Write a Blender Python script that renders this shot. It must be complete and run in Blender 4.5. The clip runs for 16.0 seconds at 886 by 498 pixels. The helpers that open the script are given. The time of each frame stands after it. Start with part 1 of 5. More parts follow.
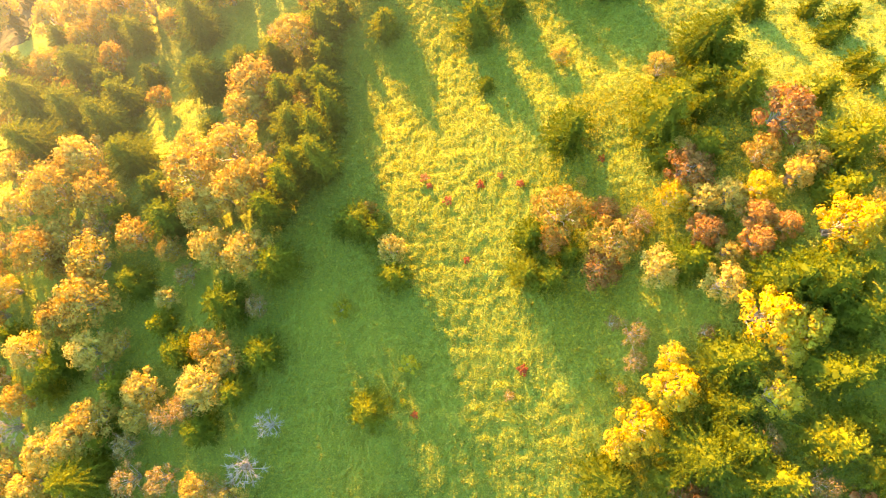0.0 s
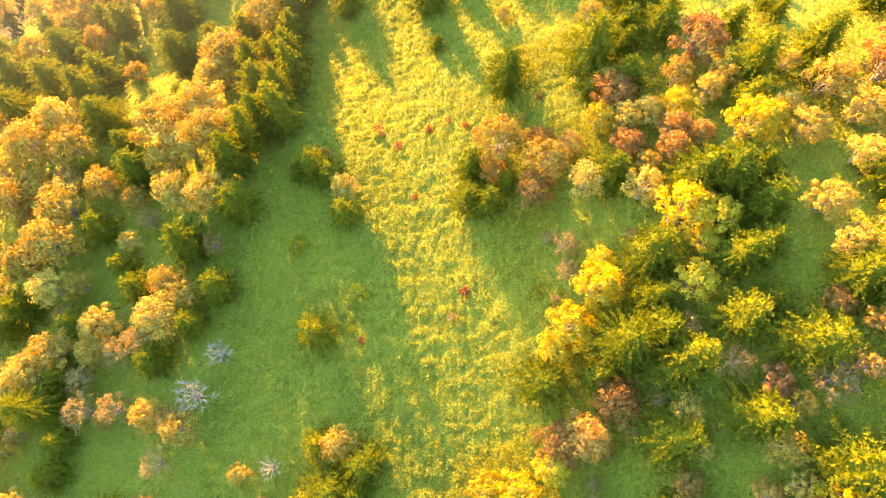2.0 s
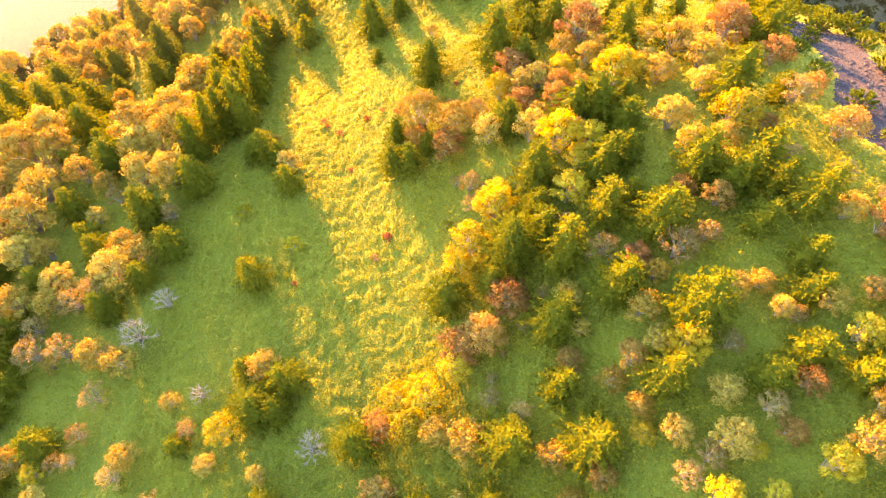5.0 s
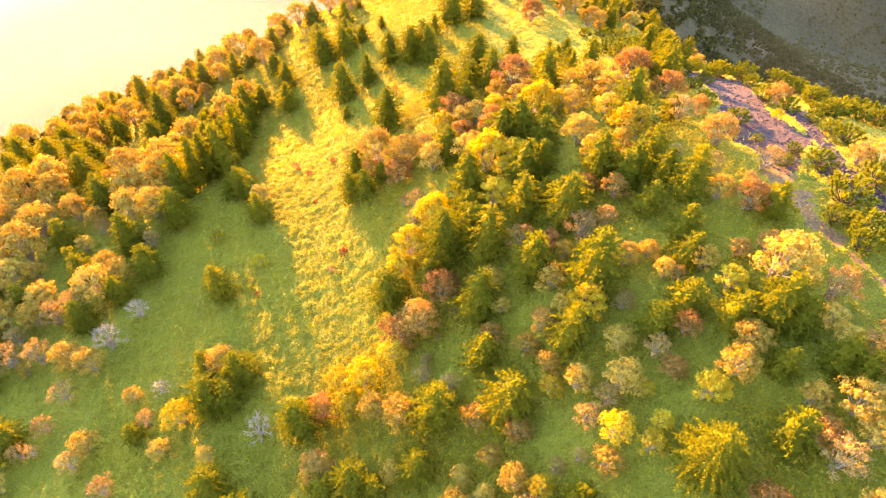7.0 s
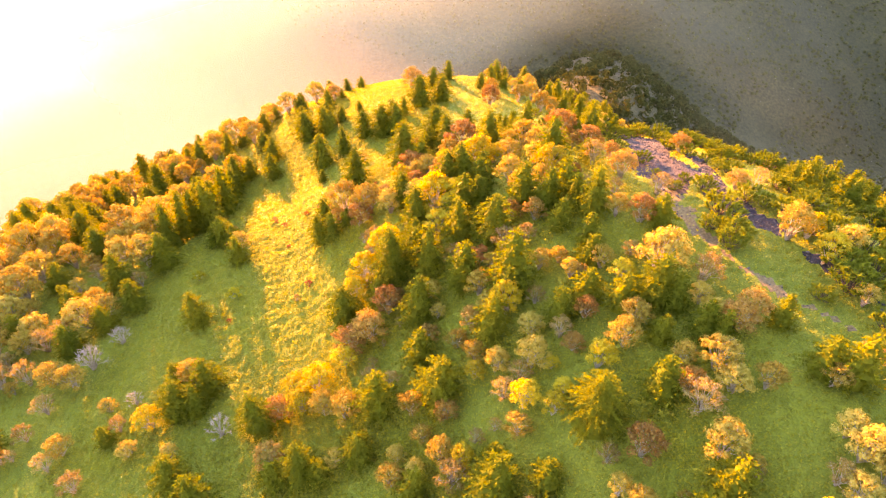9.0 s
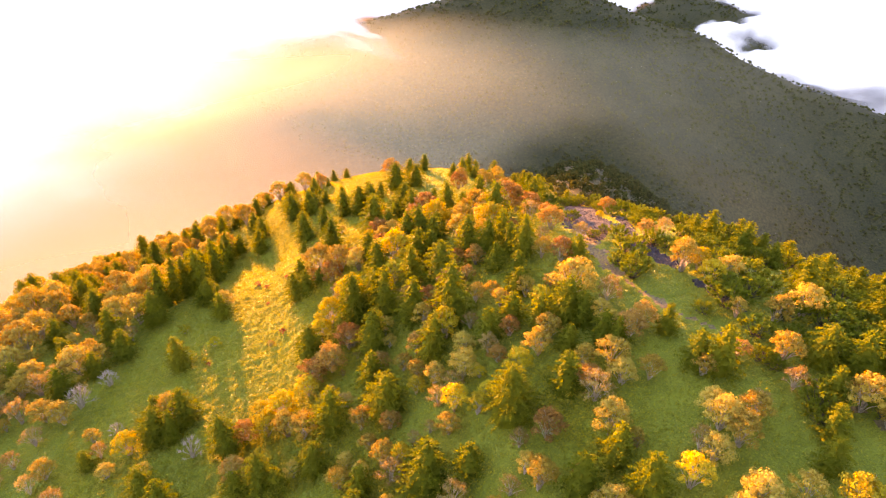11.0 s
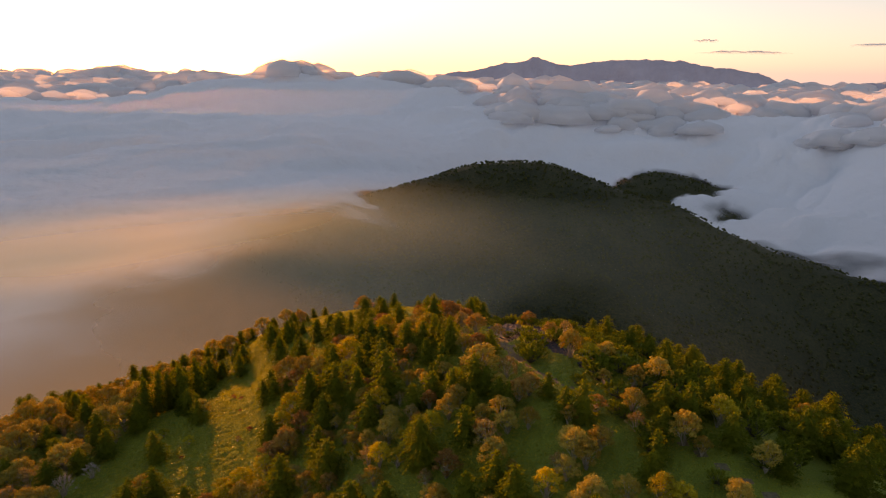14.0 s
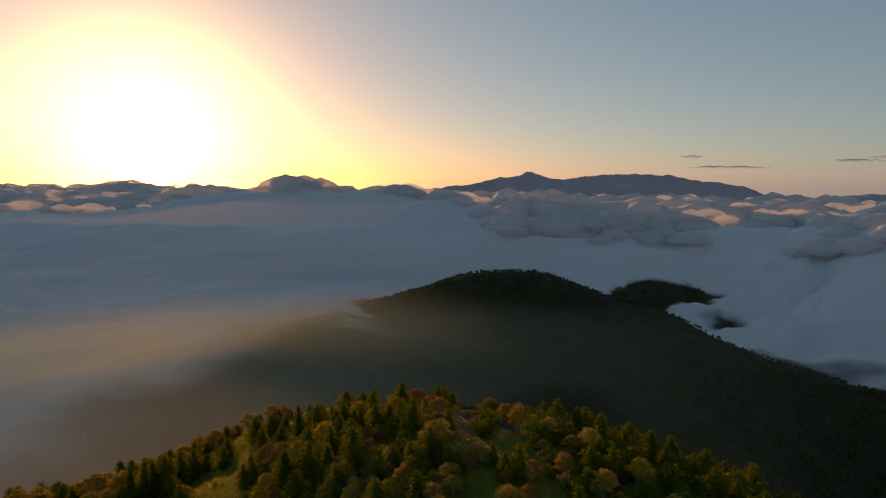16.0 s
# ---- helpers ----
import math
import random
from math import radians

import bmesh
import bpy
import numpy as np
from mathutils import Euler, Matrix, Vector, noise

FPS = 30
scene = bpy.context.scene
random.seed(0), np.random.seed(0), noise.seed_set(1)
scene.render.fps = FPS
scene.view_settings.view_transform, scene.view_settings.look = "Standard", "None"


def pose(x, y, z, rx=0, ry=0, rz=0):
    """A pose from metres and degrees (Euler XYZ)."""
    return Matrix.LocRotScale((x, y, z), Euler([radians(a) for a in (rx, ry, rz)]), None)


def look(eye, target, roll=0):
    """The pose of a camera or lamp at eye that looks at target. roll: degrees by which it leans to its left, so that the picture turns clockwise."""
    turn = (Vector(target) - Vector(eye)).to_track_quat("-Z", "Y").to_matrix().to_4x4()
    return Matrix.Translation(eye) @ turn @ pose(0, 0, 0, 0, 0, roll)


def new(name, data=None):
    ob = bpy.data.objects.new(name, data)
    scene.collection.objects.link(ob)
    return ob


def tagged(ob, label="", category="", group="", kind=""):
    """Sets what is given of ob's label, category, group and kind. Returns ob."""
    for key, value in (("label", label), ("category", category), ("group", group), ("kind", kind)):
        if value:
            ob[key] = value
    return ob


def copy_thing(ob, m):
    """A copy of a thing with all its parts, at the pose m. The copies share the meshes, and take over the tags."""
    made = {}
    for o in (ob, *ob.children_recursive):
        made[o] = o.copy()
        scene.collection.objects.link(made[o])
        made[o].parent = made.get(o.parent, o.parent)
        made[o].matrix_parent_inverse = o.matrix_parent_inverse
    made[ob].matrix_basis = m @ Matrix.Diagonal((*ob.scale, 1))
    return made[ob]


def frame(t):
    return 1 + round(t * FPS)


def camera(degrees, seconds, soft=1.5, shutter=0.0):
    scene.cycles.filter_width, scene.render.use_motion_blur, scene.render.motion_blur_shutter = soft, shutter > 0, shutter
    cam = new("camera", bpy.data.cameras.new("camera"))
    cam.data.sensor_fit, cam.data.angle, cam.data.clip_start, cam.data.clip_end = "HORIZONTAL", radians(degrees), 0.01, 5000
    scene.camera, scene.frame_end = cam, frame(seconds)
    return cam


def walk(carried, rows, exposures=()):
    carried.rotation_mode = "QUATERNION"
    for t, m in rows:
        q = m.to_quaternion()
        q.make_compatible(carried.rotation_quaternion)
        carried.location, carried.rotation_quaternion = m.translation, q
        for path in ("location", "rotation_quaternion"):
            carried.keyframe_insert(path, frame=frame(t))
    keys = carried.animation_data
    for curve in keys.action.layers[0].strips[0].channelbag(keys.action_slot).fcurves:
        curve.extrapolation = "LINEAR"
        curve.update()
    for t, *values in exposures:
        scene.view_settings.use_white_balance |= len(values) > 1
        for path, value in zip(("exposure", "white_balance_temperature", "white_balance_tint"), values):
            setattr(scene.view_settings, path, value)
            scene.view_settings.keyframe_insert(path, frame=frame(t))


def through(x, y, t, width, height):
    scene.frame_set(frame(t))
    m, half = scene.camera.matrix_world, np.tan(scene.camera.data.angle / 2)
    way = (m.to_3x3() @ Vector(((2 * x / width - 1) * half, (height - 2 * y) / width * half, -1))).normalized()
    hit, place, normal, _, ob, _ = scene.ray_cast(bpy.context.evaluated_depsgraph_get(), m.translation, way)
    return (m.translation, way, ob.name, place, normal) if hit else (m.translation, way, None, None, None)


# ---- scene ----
cam = camera(71.2, 16.0, 1.2)
METRES, EYE, TILT, LEAN, TURN = 100.0, 52.0, -80.3, -0.9, 0.0
ROWS = [
    (0.0, 0.0, 0.0, 0.0, 0.0, 0.0, -0.0),
    (0.5, 0.0112, -0.0047, -0.0283, -0.02, 1.45, -0.01),
    (1.0, 0.0227, -0.0092, -0.057, -0.01, 2.94, 0.02),
    (1.5, 0.0341, -0.0139, -0.0851, -0.02, 4.4, 0.06),
    (2.0, 0.0449, -0.0188, -0.113, -0.05, 5.86, 0.1),
    (2.5, 0.0561, -0.0235, -0.1415, -0.04, 7.54, 0.12),
    (3.0, 0.0669, -0.0287, -0.1692, -0.04, 9.28, 0.19),
    (3.5, 0.0785, -0.0331, -0.1979, -0.03, 11.18, 0.19),
    (4.0, 0.0897, -0.0378, -0.226, -0.04, 13.17, 0.24),
    (6.5, 0.1506, -0.0621, -0.3674, -0.06, 25.8, 0.3),
    (7.0, 0.1633, -0.067, -0.3954, -0.08, 28.32, 0.31),
    (7.5, 0.1756, -0.072, -0.4236, -0.1, 30.89, 0.35),
    (8.0, 0.188, -0.077, -0.4518, -0.13, 33.44, 0.34),
    (8.5, 0.2002, -0.0823, -0.4799, -0.13, 35.95, 0.4),
    (9.0, 0.2125, -0.0874, -0.5081, -0.15, 38.49, 0.44),
    (11.5, 0.274, -0.1122, -0.6498, -0.11, 51.24, 0.53),
    (12.0, 0.286, -0.1174, -0.6783, -0.1, 53.78, 0.56),
    (12.5, 0.2981, -0.1225, -0.7071, -0.13, 56.33, 0.6),
    (13.0, 0.3099, -0.1276, -0.7365, -0.18, 58.93, 0.63),
    (13.5, 0.3218, -0.1327, -0.7656, -0.18, 61.49, 0.68),
    (14.0, 0.3338, -0.1382, -0.7944, -0.18, 64.0, 0.74),
    (14.5, 0.3456, -0.1437, -0.8238, -0.18, 66.55, 0.8),
    (15.0, 0.3576, -0.1491, -0.853, -0.17, 69.11, 0.82),
    (15.5, 0.3696, -0.1548, -0.8821, -0.16, 71.63, 0.88),
    (16.0, 0.3823, -0.1578, -0.9102, -0.09, 74.15, 0.91),
]
# seconds, stops, kelvin, tint: the picture darkens as the sky comes into view
EXPOSURES = ((0.0, 3.85, 13200, 31), (4.0, 4.15, 15500, 48), (9.0, 4.05, 20000, 70), (12.5, 2.6, 22500, 66), (14.5, 0.65, 19500, 54), (16.0, -0.15, 13800, 39))
walk(cam, [(t, pose(0, 0, EYE, TILT, LEAN, TURN) @ pose(METRES * x, METRES * y, METRES * z, 90 + pitch, roll, yaw)) for t, x, y, z, yaw, pitch, roll in ROWS],
     EXPOSURES)


# ---- world, sun, exposure ----
SUN_UP, SUN_TURN = 2.6, -24.5
toward_sun = Vector((math.sin(radians(SUN_TURN)) * math.cos(radians(SUN_UP)),
                     math.cos(radians(SUN_TURN)) * math.cos(radians(SUN_UP)), math.sin(radians(SUN_UP))))
world = bpy.data.worlds.new("dawn_sky")
scene.world = world
world.use_nodes = True
wn, wl = world.node_tree.nodes, world.node_tree.links
wn.clear()
sky = wn.new("ShaderNodeTexSky")
sky.sky_type, sky.sun_disc = "NISHITA", False
sky.sun_elevation, sky.sun_rotation = radians(SUN_UP), radians(SUN_TURN)
sky.altitude, sky.air_density, sky.dust_density, sky.ozone_density = 1800, 1.0, 2.0, 2.0
back = wn.new("ShaderNodeBackground")
back.inputs["Strength"].default_value = 0.13
out = wn.new("ShaderNodeOutputWorld")
wl.new(sky.outputs[0], back.inputs["Color"])
# the aureole of the hazy air round the sun
coord = wn.new("ShaderNodeTexCoord")
dot = wn.new("ShaderNodeVectorMath")
dot.operation = "DOT_PRODUCT"
dot.inputs[1].default_value = toward_sun
wl.new(coord.outputs["Generated"], dot.inputs[0])
# the clear upper air, blue all round
upper = wn.new("ShaderNodeBackground")
upper.inputs["Color"].default_value = (0.03, 0.43, 0.92, 1)
sunward = wn.new("ShaderNodeMapRange")
sunward.inputs["From Min"].default_value, sunward.inputs["To Min"].default_value, sunward.inputs["To Max"].default_value = -1.0, 0.15, 0.48
wl.new(dot.outputs["Value"], sunward.inputs["Value"])
height = wn.new("ShaderNodeSeparateXYZ")
wl.new(coord.outputs["Generated"], height.inputs[0])
darker = wn.new("ShaderNodeMapRange")
darker.inputs["To Min"].default_value, darker.inputs["To Max"].default_value = 1.0, 0.45
wl.new(height.outputs["Z"], darker.inputs["Value"])
zenith = wn.new("ShaderNodeMath")
zenith.operation = "MULTIPLY"
wl.new(sunward.outputs[0], zenith.inputs[0])
wl.new(darker.outputs[0], zenith.inputs[1])
wl.new(zenith.outputs[0], upper.inputs["Strength"])
lifted = wn.new("ShaderNodeAddShader")
wl.new(back.outputs[0], lifted.inputs[0])
wl.new(upper.outputs[0], lifted.inputs[1])
total = lifted.outputs[0]
clampd = wn.new("ShaderNodeMath")
clampd.operation = "MAXIMUM"
clampd.inputs[1].default_value = 0.0
wl.new(dot.outputs["Value"], clampd.inputs[0])
for power, strength, colour in ((9, 0.07, (1.0, 0.66, 0.46, 1)), (40, 0.36, (1.0, 0.74, 0.42, 1)), (130, 2.4, (1.0, 0.84, 0.45, 1)), (2500, 8.0, (1.0, 0.9, 0.6, 1))):
    raised = wn.new("ShaderNodeMath")
    raised.operation = "POWER"
    raised.inputs[1].default_value = power
    wl.new(clampd.outputs[0], raised.inputs[0])
    glow = wn.new("ShaderNodeBackground")
    glow.inputs["Color"].default_value = colour
    scaled = wn.new("ShaderNodeMath")
    scaled.operation = "MULTIPLY"
    scaled.inputs[1].default_value = strength
    wl.new(raised.outputs[0], scaled.inputs[0])
    wl.new(scaled.outputs[0], glow.inputs["Strength"])
    both = wn.new("ShaderNodeAddShader")
    wl.new(total, both.inputs[0])
    wl.new(glow.outputs[0], both.inputs[1])
    total = both.outputs[0]
wl.new(total, out.inputs["Surface"])

sun = new("sun", bpy.data.lights.new("sun", "SUN"))
sun.data.energy, sun.data.angle, sun.data.color = 2.95, radians(0.8), (1.0, 0.64, 0.27)
sun.matrix_world = look((0, 0, 60), Vector((0, 0, 60)) - toward_sun)


# ---- numeric helpers ----
def lattice(ix, iy, seed):
    """A repeatable value from 0 to 1 for each lattice corner."""
    h = (ix.astype(np.int64) * 374761393 + iy.astype(np.int64) * 668265263 + seed * 974634777) & 0x7FFFFFFF
    h = ((h ^ (h >> 13)) * 1274126177) & 0x7FFFFFFF
    return ((h ^ (h >> 16)) & 0xFFFF) / 65535.0


def value_noise(x, y, seed=0):
    x, y = np.asarray(x, float), np.asarray(y, float)
    ix, iy = np.floor(x), np.floor(y)
    u, v = x - ix, y - iy
    u, v = u * u * u * (u * (u * 6 - 15) + 10), v * v * v * (v * (v * 6 - 15) + 10)
    a, b = lattice(ix, iy, seed), lattice(ix + 1, iy, seed)
    c, d = lattice(ix, iy + 1, seed), lattice(ix + 1, iy + 1, seed)
    return (a * (1 - u) + b * u) * (1 - v) + (c * (1 - u) + d * u) * v


def fractal(x, y, octaves=4, seed=0, fall=0.5):
    """Layered noise from about -1 to 1."""
    total, size, norm = 0, 1.0, 0.0
    for k in range(octaves):
        total = total + size * (2 * value_noise(x * 2 ** k + 17.3 * k, y * 2 ** k - 9.1 * k, seed + k) - 1)
        norm += size
        size *= fall
    return total / norm


def puffs(x, y, octaves=4, seed=0, fall=0.5):
    """Rounded heads with creases between them, 0 to 1."""
    total, size, norm = 0, 1.0, 0.0
    for k in range(octaves):
        total = total + size * np.sqrt(np.abs(2 * value_noise(x * 2 ** k + 5.7 * k, y * 2 ** k + 3.3 * k, seed + k) - 1))
        norm += size
        size *= fall
    return total / norm


def smooth(a, b, v):
    t = np.clip((np.asarray(v, float) - a) / (np.asarray(b, float) - a), 0, 1)
    return t * t * (3 - 2 * t)


def ease(xs, ys, v):
    """A smooth curve through a few control values."""
    xs, ys = np.asarray(xs, float), np.asarray(ys, float)
    v = np.clip(np.asarray(v, float), xs[0], xs[-1])
    m = np.gradient(ys, xs)
    i = np.clip(np.searchsorted(xs, v) - 1, 0, len(xs) - 2)
    h = xs[i + 1] - xs[i]
    t = (v - xs[i]) / h
    return ((2 * t ** 3 - 3 * t ** 2 + 1) * ys[i] + (t ** 3 - 2 * t ** 2 + t) * h * m[i]
            + (3 * t ** 2 - 2 * t ** 3) * ys[i + 1] + (t ** 3 - t ** 2) * h * m[i + 1])


# ---- relief: the hill's crest line, its two flanks, and the mountains behind ----
CREST_Y = (-400, -150, -90, -40, -20, 0, 15, 28, 50, 68, 90, 140, 240, 420, 800)
CREST_Z = (-10, 4, 13, 20.3, 20.6, 17.6, 12, 5.2, -1.6, -6.8, -24, -54, -90, -160, -420)
CREST_X = (120, 95, 78, 58, 52, 46, 42, 36, 27, 27, 34, 58, 100, 150, 200)
AMP = (1.05, 1.05, 1.05, 1.07, 1.1, 1.02, .84, .70, .50, .52, .7, .9, 1, 1, 1)
FALL_Y = (-400, 0, 15, 30, 50, 70, 120, 420)
FALL = (0, 0, .03, .14, .3, .4, .5, .5)
WEST_D = (0, 10, 21, 34, 42, 50, 60, 72, 84, 105, 150, 260, 420)
WEST_Z = (0, 1.2, 5.3, 13.2, 17, 18.8, 21, 23.6, 26.5, 39, 72, 130, 150)
EAST_D = (0, 8, 16, 30, 60, 120, 300)
EAST_Z = (0, .6, 3, 9, 29, 70, 130)


def hill(x, y):
    d = np.asarray(x, float) - ease(CREST_Y, CREST_X, y)
    west = ease(WEST_D, WEST_Z, -d) * ease(CREST_Y, AMP, y) + ease(FALL_Y, FALL, y) * np.maximum(-d - 34, 0)
    return ease(CREST_Y, CREST_Z, y) - np.where(d < 0, west, ease(EAST_D, EAST_Z, d))


def trail_x(y):
    return ease((-60, -36, -30, -24, -19, -14, -8, -2), (68, 59, 54.8, 50.3, 46.3, 44.2, 42.8, 43.5), y)


def scree_mask(x, y):
    """How far a place lies inside the stony patch of the crest, 0 to 1."""
    mid = ease((-7, -4.4, -1.3, 0.5, 3, 6, 10, 14, 17, 19), (43.6, 43.9, 44.6, 44.0, 44.0, 45.2, 46.0, 46.0, 44.9, 44.0), y)
    half = ease((-7, -4.4, -1.3, 0.5, 3, 6, 10, 14, 17, 19), (0.1, 1.2, 2.9, 2.7, 2.2, 2.1, 2.5, 2.8, 1.5, 0.1), y)
    edge = 0.8 * fractal(np.asarray(x) * 0.6, np.asarray(y) * 0.6, 3, 31)
    return smooth(0.5, -0.3, np.abs(x - mid) - half + edge) * smooth(19, 17, y) * smooth(-7, -5, y)


def rubble_mask(x, y):
    """The narrow bands of loose rubble among the grass of the crest, 0 to 1."""
    band = ease((-24, -12.4, -9.9, -7.2, -1.2, 2.5, 6), (54, 49.4, 48.5, 47.4, 48.6, 49.1, 50), y)
    wide = 0.9 + 0.6 * fractal(np.asarray(y) * 0.35, np.asarray(y) * 0, 2, 33)
    gaps = fractal(np.asarray(x) * 0.5, np.asarray(y) * 0.35, 2, 35)
    return smooth(0.4, -0.4, np.abs(x - band) - wide + 0.9 * gaps) * smooth(6, 3, y) * smooth(-24, -18, y)


def path_mask(x, y):
    wide = ease((-60, -24, -16, -10, -6, -3), (0.25, 0.3, 0.35, 0.75, 0.9, 0.5), y)
    return smooth(0.3, -0.3, np.abs(x - trail_x(y)) - wide + 0.9 * fractal(np.asarray(x) * 0.9, np.asarray(y) * 0.9, 3, 8)) * smooth(-60, -50, y) * smooth(-2, -4, y)


def rock_or_path(x, y):
    return np.maximum(np.maximum(scree_mask(x, y), path_mask(x, y)), rubble_mask(x, y))


MOUNT_X = (-1500, -700, -300, -92, 31, 96, 151, 241, 296, 340, 440, 520, 603, 800, 1200, 2400)
MOUNT_Z = (-330, -290, -230, -164, -128, -106, -99, -101, -120, -134, -160, -197, -220, -260, -310, -340)
MOUNT_Y = (1250, 1120, 1040, 975, 978, 976, 971, 957, 944, 931, 895, 857, 808, 740, 700, 700)


def mountains(x, y):
    line = ease(MOUNT_X, MOUNT_Y, x)
    away = np.abs(y - line)
    z = ease(MOUNT_X, MOUNT_Z, x) - 0.36 * (np.sqrt(away ** 2 + 30 ** 2) - 30) * (1 + 0.2 * fractal(x / 160, y / 400, 2, 21))
    z = z + 14 * fractal(x / 90, y / 150, 4, 11) * smooth(0, 160, away)
    second = -187 - 0.42 * (np.sqrt(((x - 612) * 1.05) ** 2 + ((y - 1430) * 0.9) ** 2 + 70 ** 2) - 70) + 10 * fractal(x / 80, y / 80, 3, 41)
    return np.maximum(np.maximum(z, second), -330 + 20 * fractal(x / 300, y / 300, 2, 5))


def ground_height(x, y):
    x, y = np.asarray(x, float), np.asarray(y, float)
    near = hill(x, y)
    z = np.logaddexp(near / 12, mountains(x, y) / 12) * 12
    z = z + 1.2 * fractal(x / 23, y / 23, 3, 3) * smooth(-20, 30, np.hypot(x - 15, y) - 60) + 0.12 * fractal(x / 7, y / 7, 2, 4)
    tufts = 0.40 * (puffs(x / 0.85, y / 0.85, 2, 16, 0.6) - 0.5) + 0.06 * fractal(x / 3.1, y / 3.1, 2, 18)
    return z + tufts * (1 - 0.85 * rock_or_path(x, y)) * smooth(220, 120, np.hypot(x - 15, y))


# ---- materials ----
def material(name, roughness=0.8):
    m = bpy.data.materials.new(name)
    m.use_nodes = True
    n, l = m.node_tree.nodes, m.node_tree.links
    n["Principled BSDF"].inputs["Roughness"].default_value = roughness
    n["Principled BSDF"].inputs["Specular IOR Level"].default_value = 0.25
    return m, n, l, n["Principled BSDF"], n["Material Output"]


def ramp(n, stops):
    r = n.new("ShaderNodeValToRGB")
    while len(r.color_ramp.elements) < len(stops):
        r.color_ramp.elements.new(0.5)
    for e, (at, colour) in zip(r.color_ramp.elements, stops):
        e.position, e.color = at, (*colour, 1)
    return r


def noise_node(n, l, scale, detail=4.0, rough=0.6):
    where = n.new("ShaderNodeNewGeometry")
    t = n.new("ShaderNodeTexNoise")
    t.inputs["Scale"].default_value, t.inputs["Detail"].default_value, t.inputs["Roughness"].default_value = scale, detail, rough
    l.new(where.outputs["Position"], t.inputs["Vector"])
    return t


def mixed(n, l, kind, a, b, factor):
    m = n.new("ShaderNodeMix")
    m.data_type, m.blend_type = "RGBA", kind
    if isinstance(factor, float):
        m.inputs[0].default_value = factor
    else:
        l.new(factor, m.inputs[0])
    for slot, v in ((6, a), (7, b)):
        if isinstance(v, tuple):
            m.inputs[slot].default_value = (*v, 1)
        else:
            l.new(v, m.inputs[slot])
    return m.outputs[2]


def bumped(n, l, height, strength, distance, shader):
    b = n.new("ShaderNodeBump")
    b.inputs["Strength"].default_value, b.inputs["Distance"].default_value = strength, distance
    l.new(height, b.inputs["Height"])
    l.new(b.outputs[0], shader.inputs["Normal"])


def leaf_material(name, stops, through=0.45, thru_tint=(1.0, 0.95, 0.5), gloss=0.12, rough=0.7):
    """Leaves: colour varies from tree to tree and from leaf to leaf, and light passes through."""
    m, n, l, shader, end = material(name, rough)
    shader.inputs["Specular IOR Level"].default_value = gloss
    each = n.new("ShaderNodeNewGeometry")
    tree = n.new("ShaderNodeObjectInfo")
    add = n.new("ShaderNodeMath")
    add.operation = "MULTIPLY_ADD"
    add.inputs[1].default_value = 0.38
    half = n.new("ShaderNodeMath")
    half.operation = "MULTIPLY"
    half.inputs[1].default_value = 0.62
    l.new(tree.outputs["Random"], half.inputs[0])
    l.new(each.outputs["Random Per Island"], add.inputs[0])
    l.new(half.outputs[0], add.inputs[2])
    r = ramp(n, stops)
    l.new(add.outputs[0], r.inputs[0])
    patch = noise_node(n, l, 1.6, 6, 0.75)
    dark = ramp(n, ((0.32, (0.76, 0.78, 0.78)), (0.68, (1.22, 1.2, 1.14))))
    l.new(patch.outputs["Fac"], dark.inputs[0])
    colour = mixed(n, l, "MULTIPLY", r.outputs[0], dark.outputs[0], 1.0)
    l.new(colour, shader.inputs["Base Color"])
    glowing = n.new("ShaderNodeBsdfTranslucent")
    l.new(mixed(n, l, "MULTIPLY", colour, thru_tint, 1.0), glowing.inputs["Color"])
    mix = n.new("ShaderNodeMixShader")
    mix.inputs[0].default_value = through
    l.new(shader.outputs[0], mix.inputs[1])
    l.new(glowing.outputs[0], mix.inputs[2])
    l.new(mix.outputs[0], end.inputs["Surface"])
    return m


def bark_material(name, dark, light):
    m, n, l, shader, end = material(name, 0.9)
    t = noise_node(n, l, 9, 5)
    r = ramp(n, ((0.3, dark), (0.7, light)))
    l.new(t.outputs["Fac"], r.inputs[0])
    l.new(r.outputs[0], shader.inputs["Base Color"])
    bumped(n, l, t.outputs["Fac"], 0.5, 0.03, shader)
    return m


def ground_material():
    m, n, l, shader, end = material("bamboo_grass_ground", 0.85)
    fine, wide = noise_node(n, l, 7.0, 5), noise_node(n, l, 0.12, 4)
    r = ramp(n, ((0.30, (0.13, 0.18, 0.03)), (0.55, (0.20, 0.245, 0.033)), (0.75, (0.29, 0.31, 0.037))))
    l.new(fine.outputs["Fac"], r.inputs[0])
    w = ramp(n, ((0.35, (0.75, 0.85, 0.8)), (0.65, (1.1, 1.05, 0.9))))
    l.new(wide.outputs["Fac"], w.inputs[0])
    l.new(mixed(n, l, "MULTIPLY", r.outputs[0], w.outputs[0], 1.0), shader.inputs["Base Color"])
    bumped(n, l, fine.outputs["Fac"], 0.9, 0.25, shader)
    return m


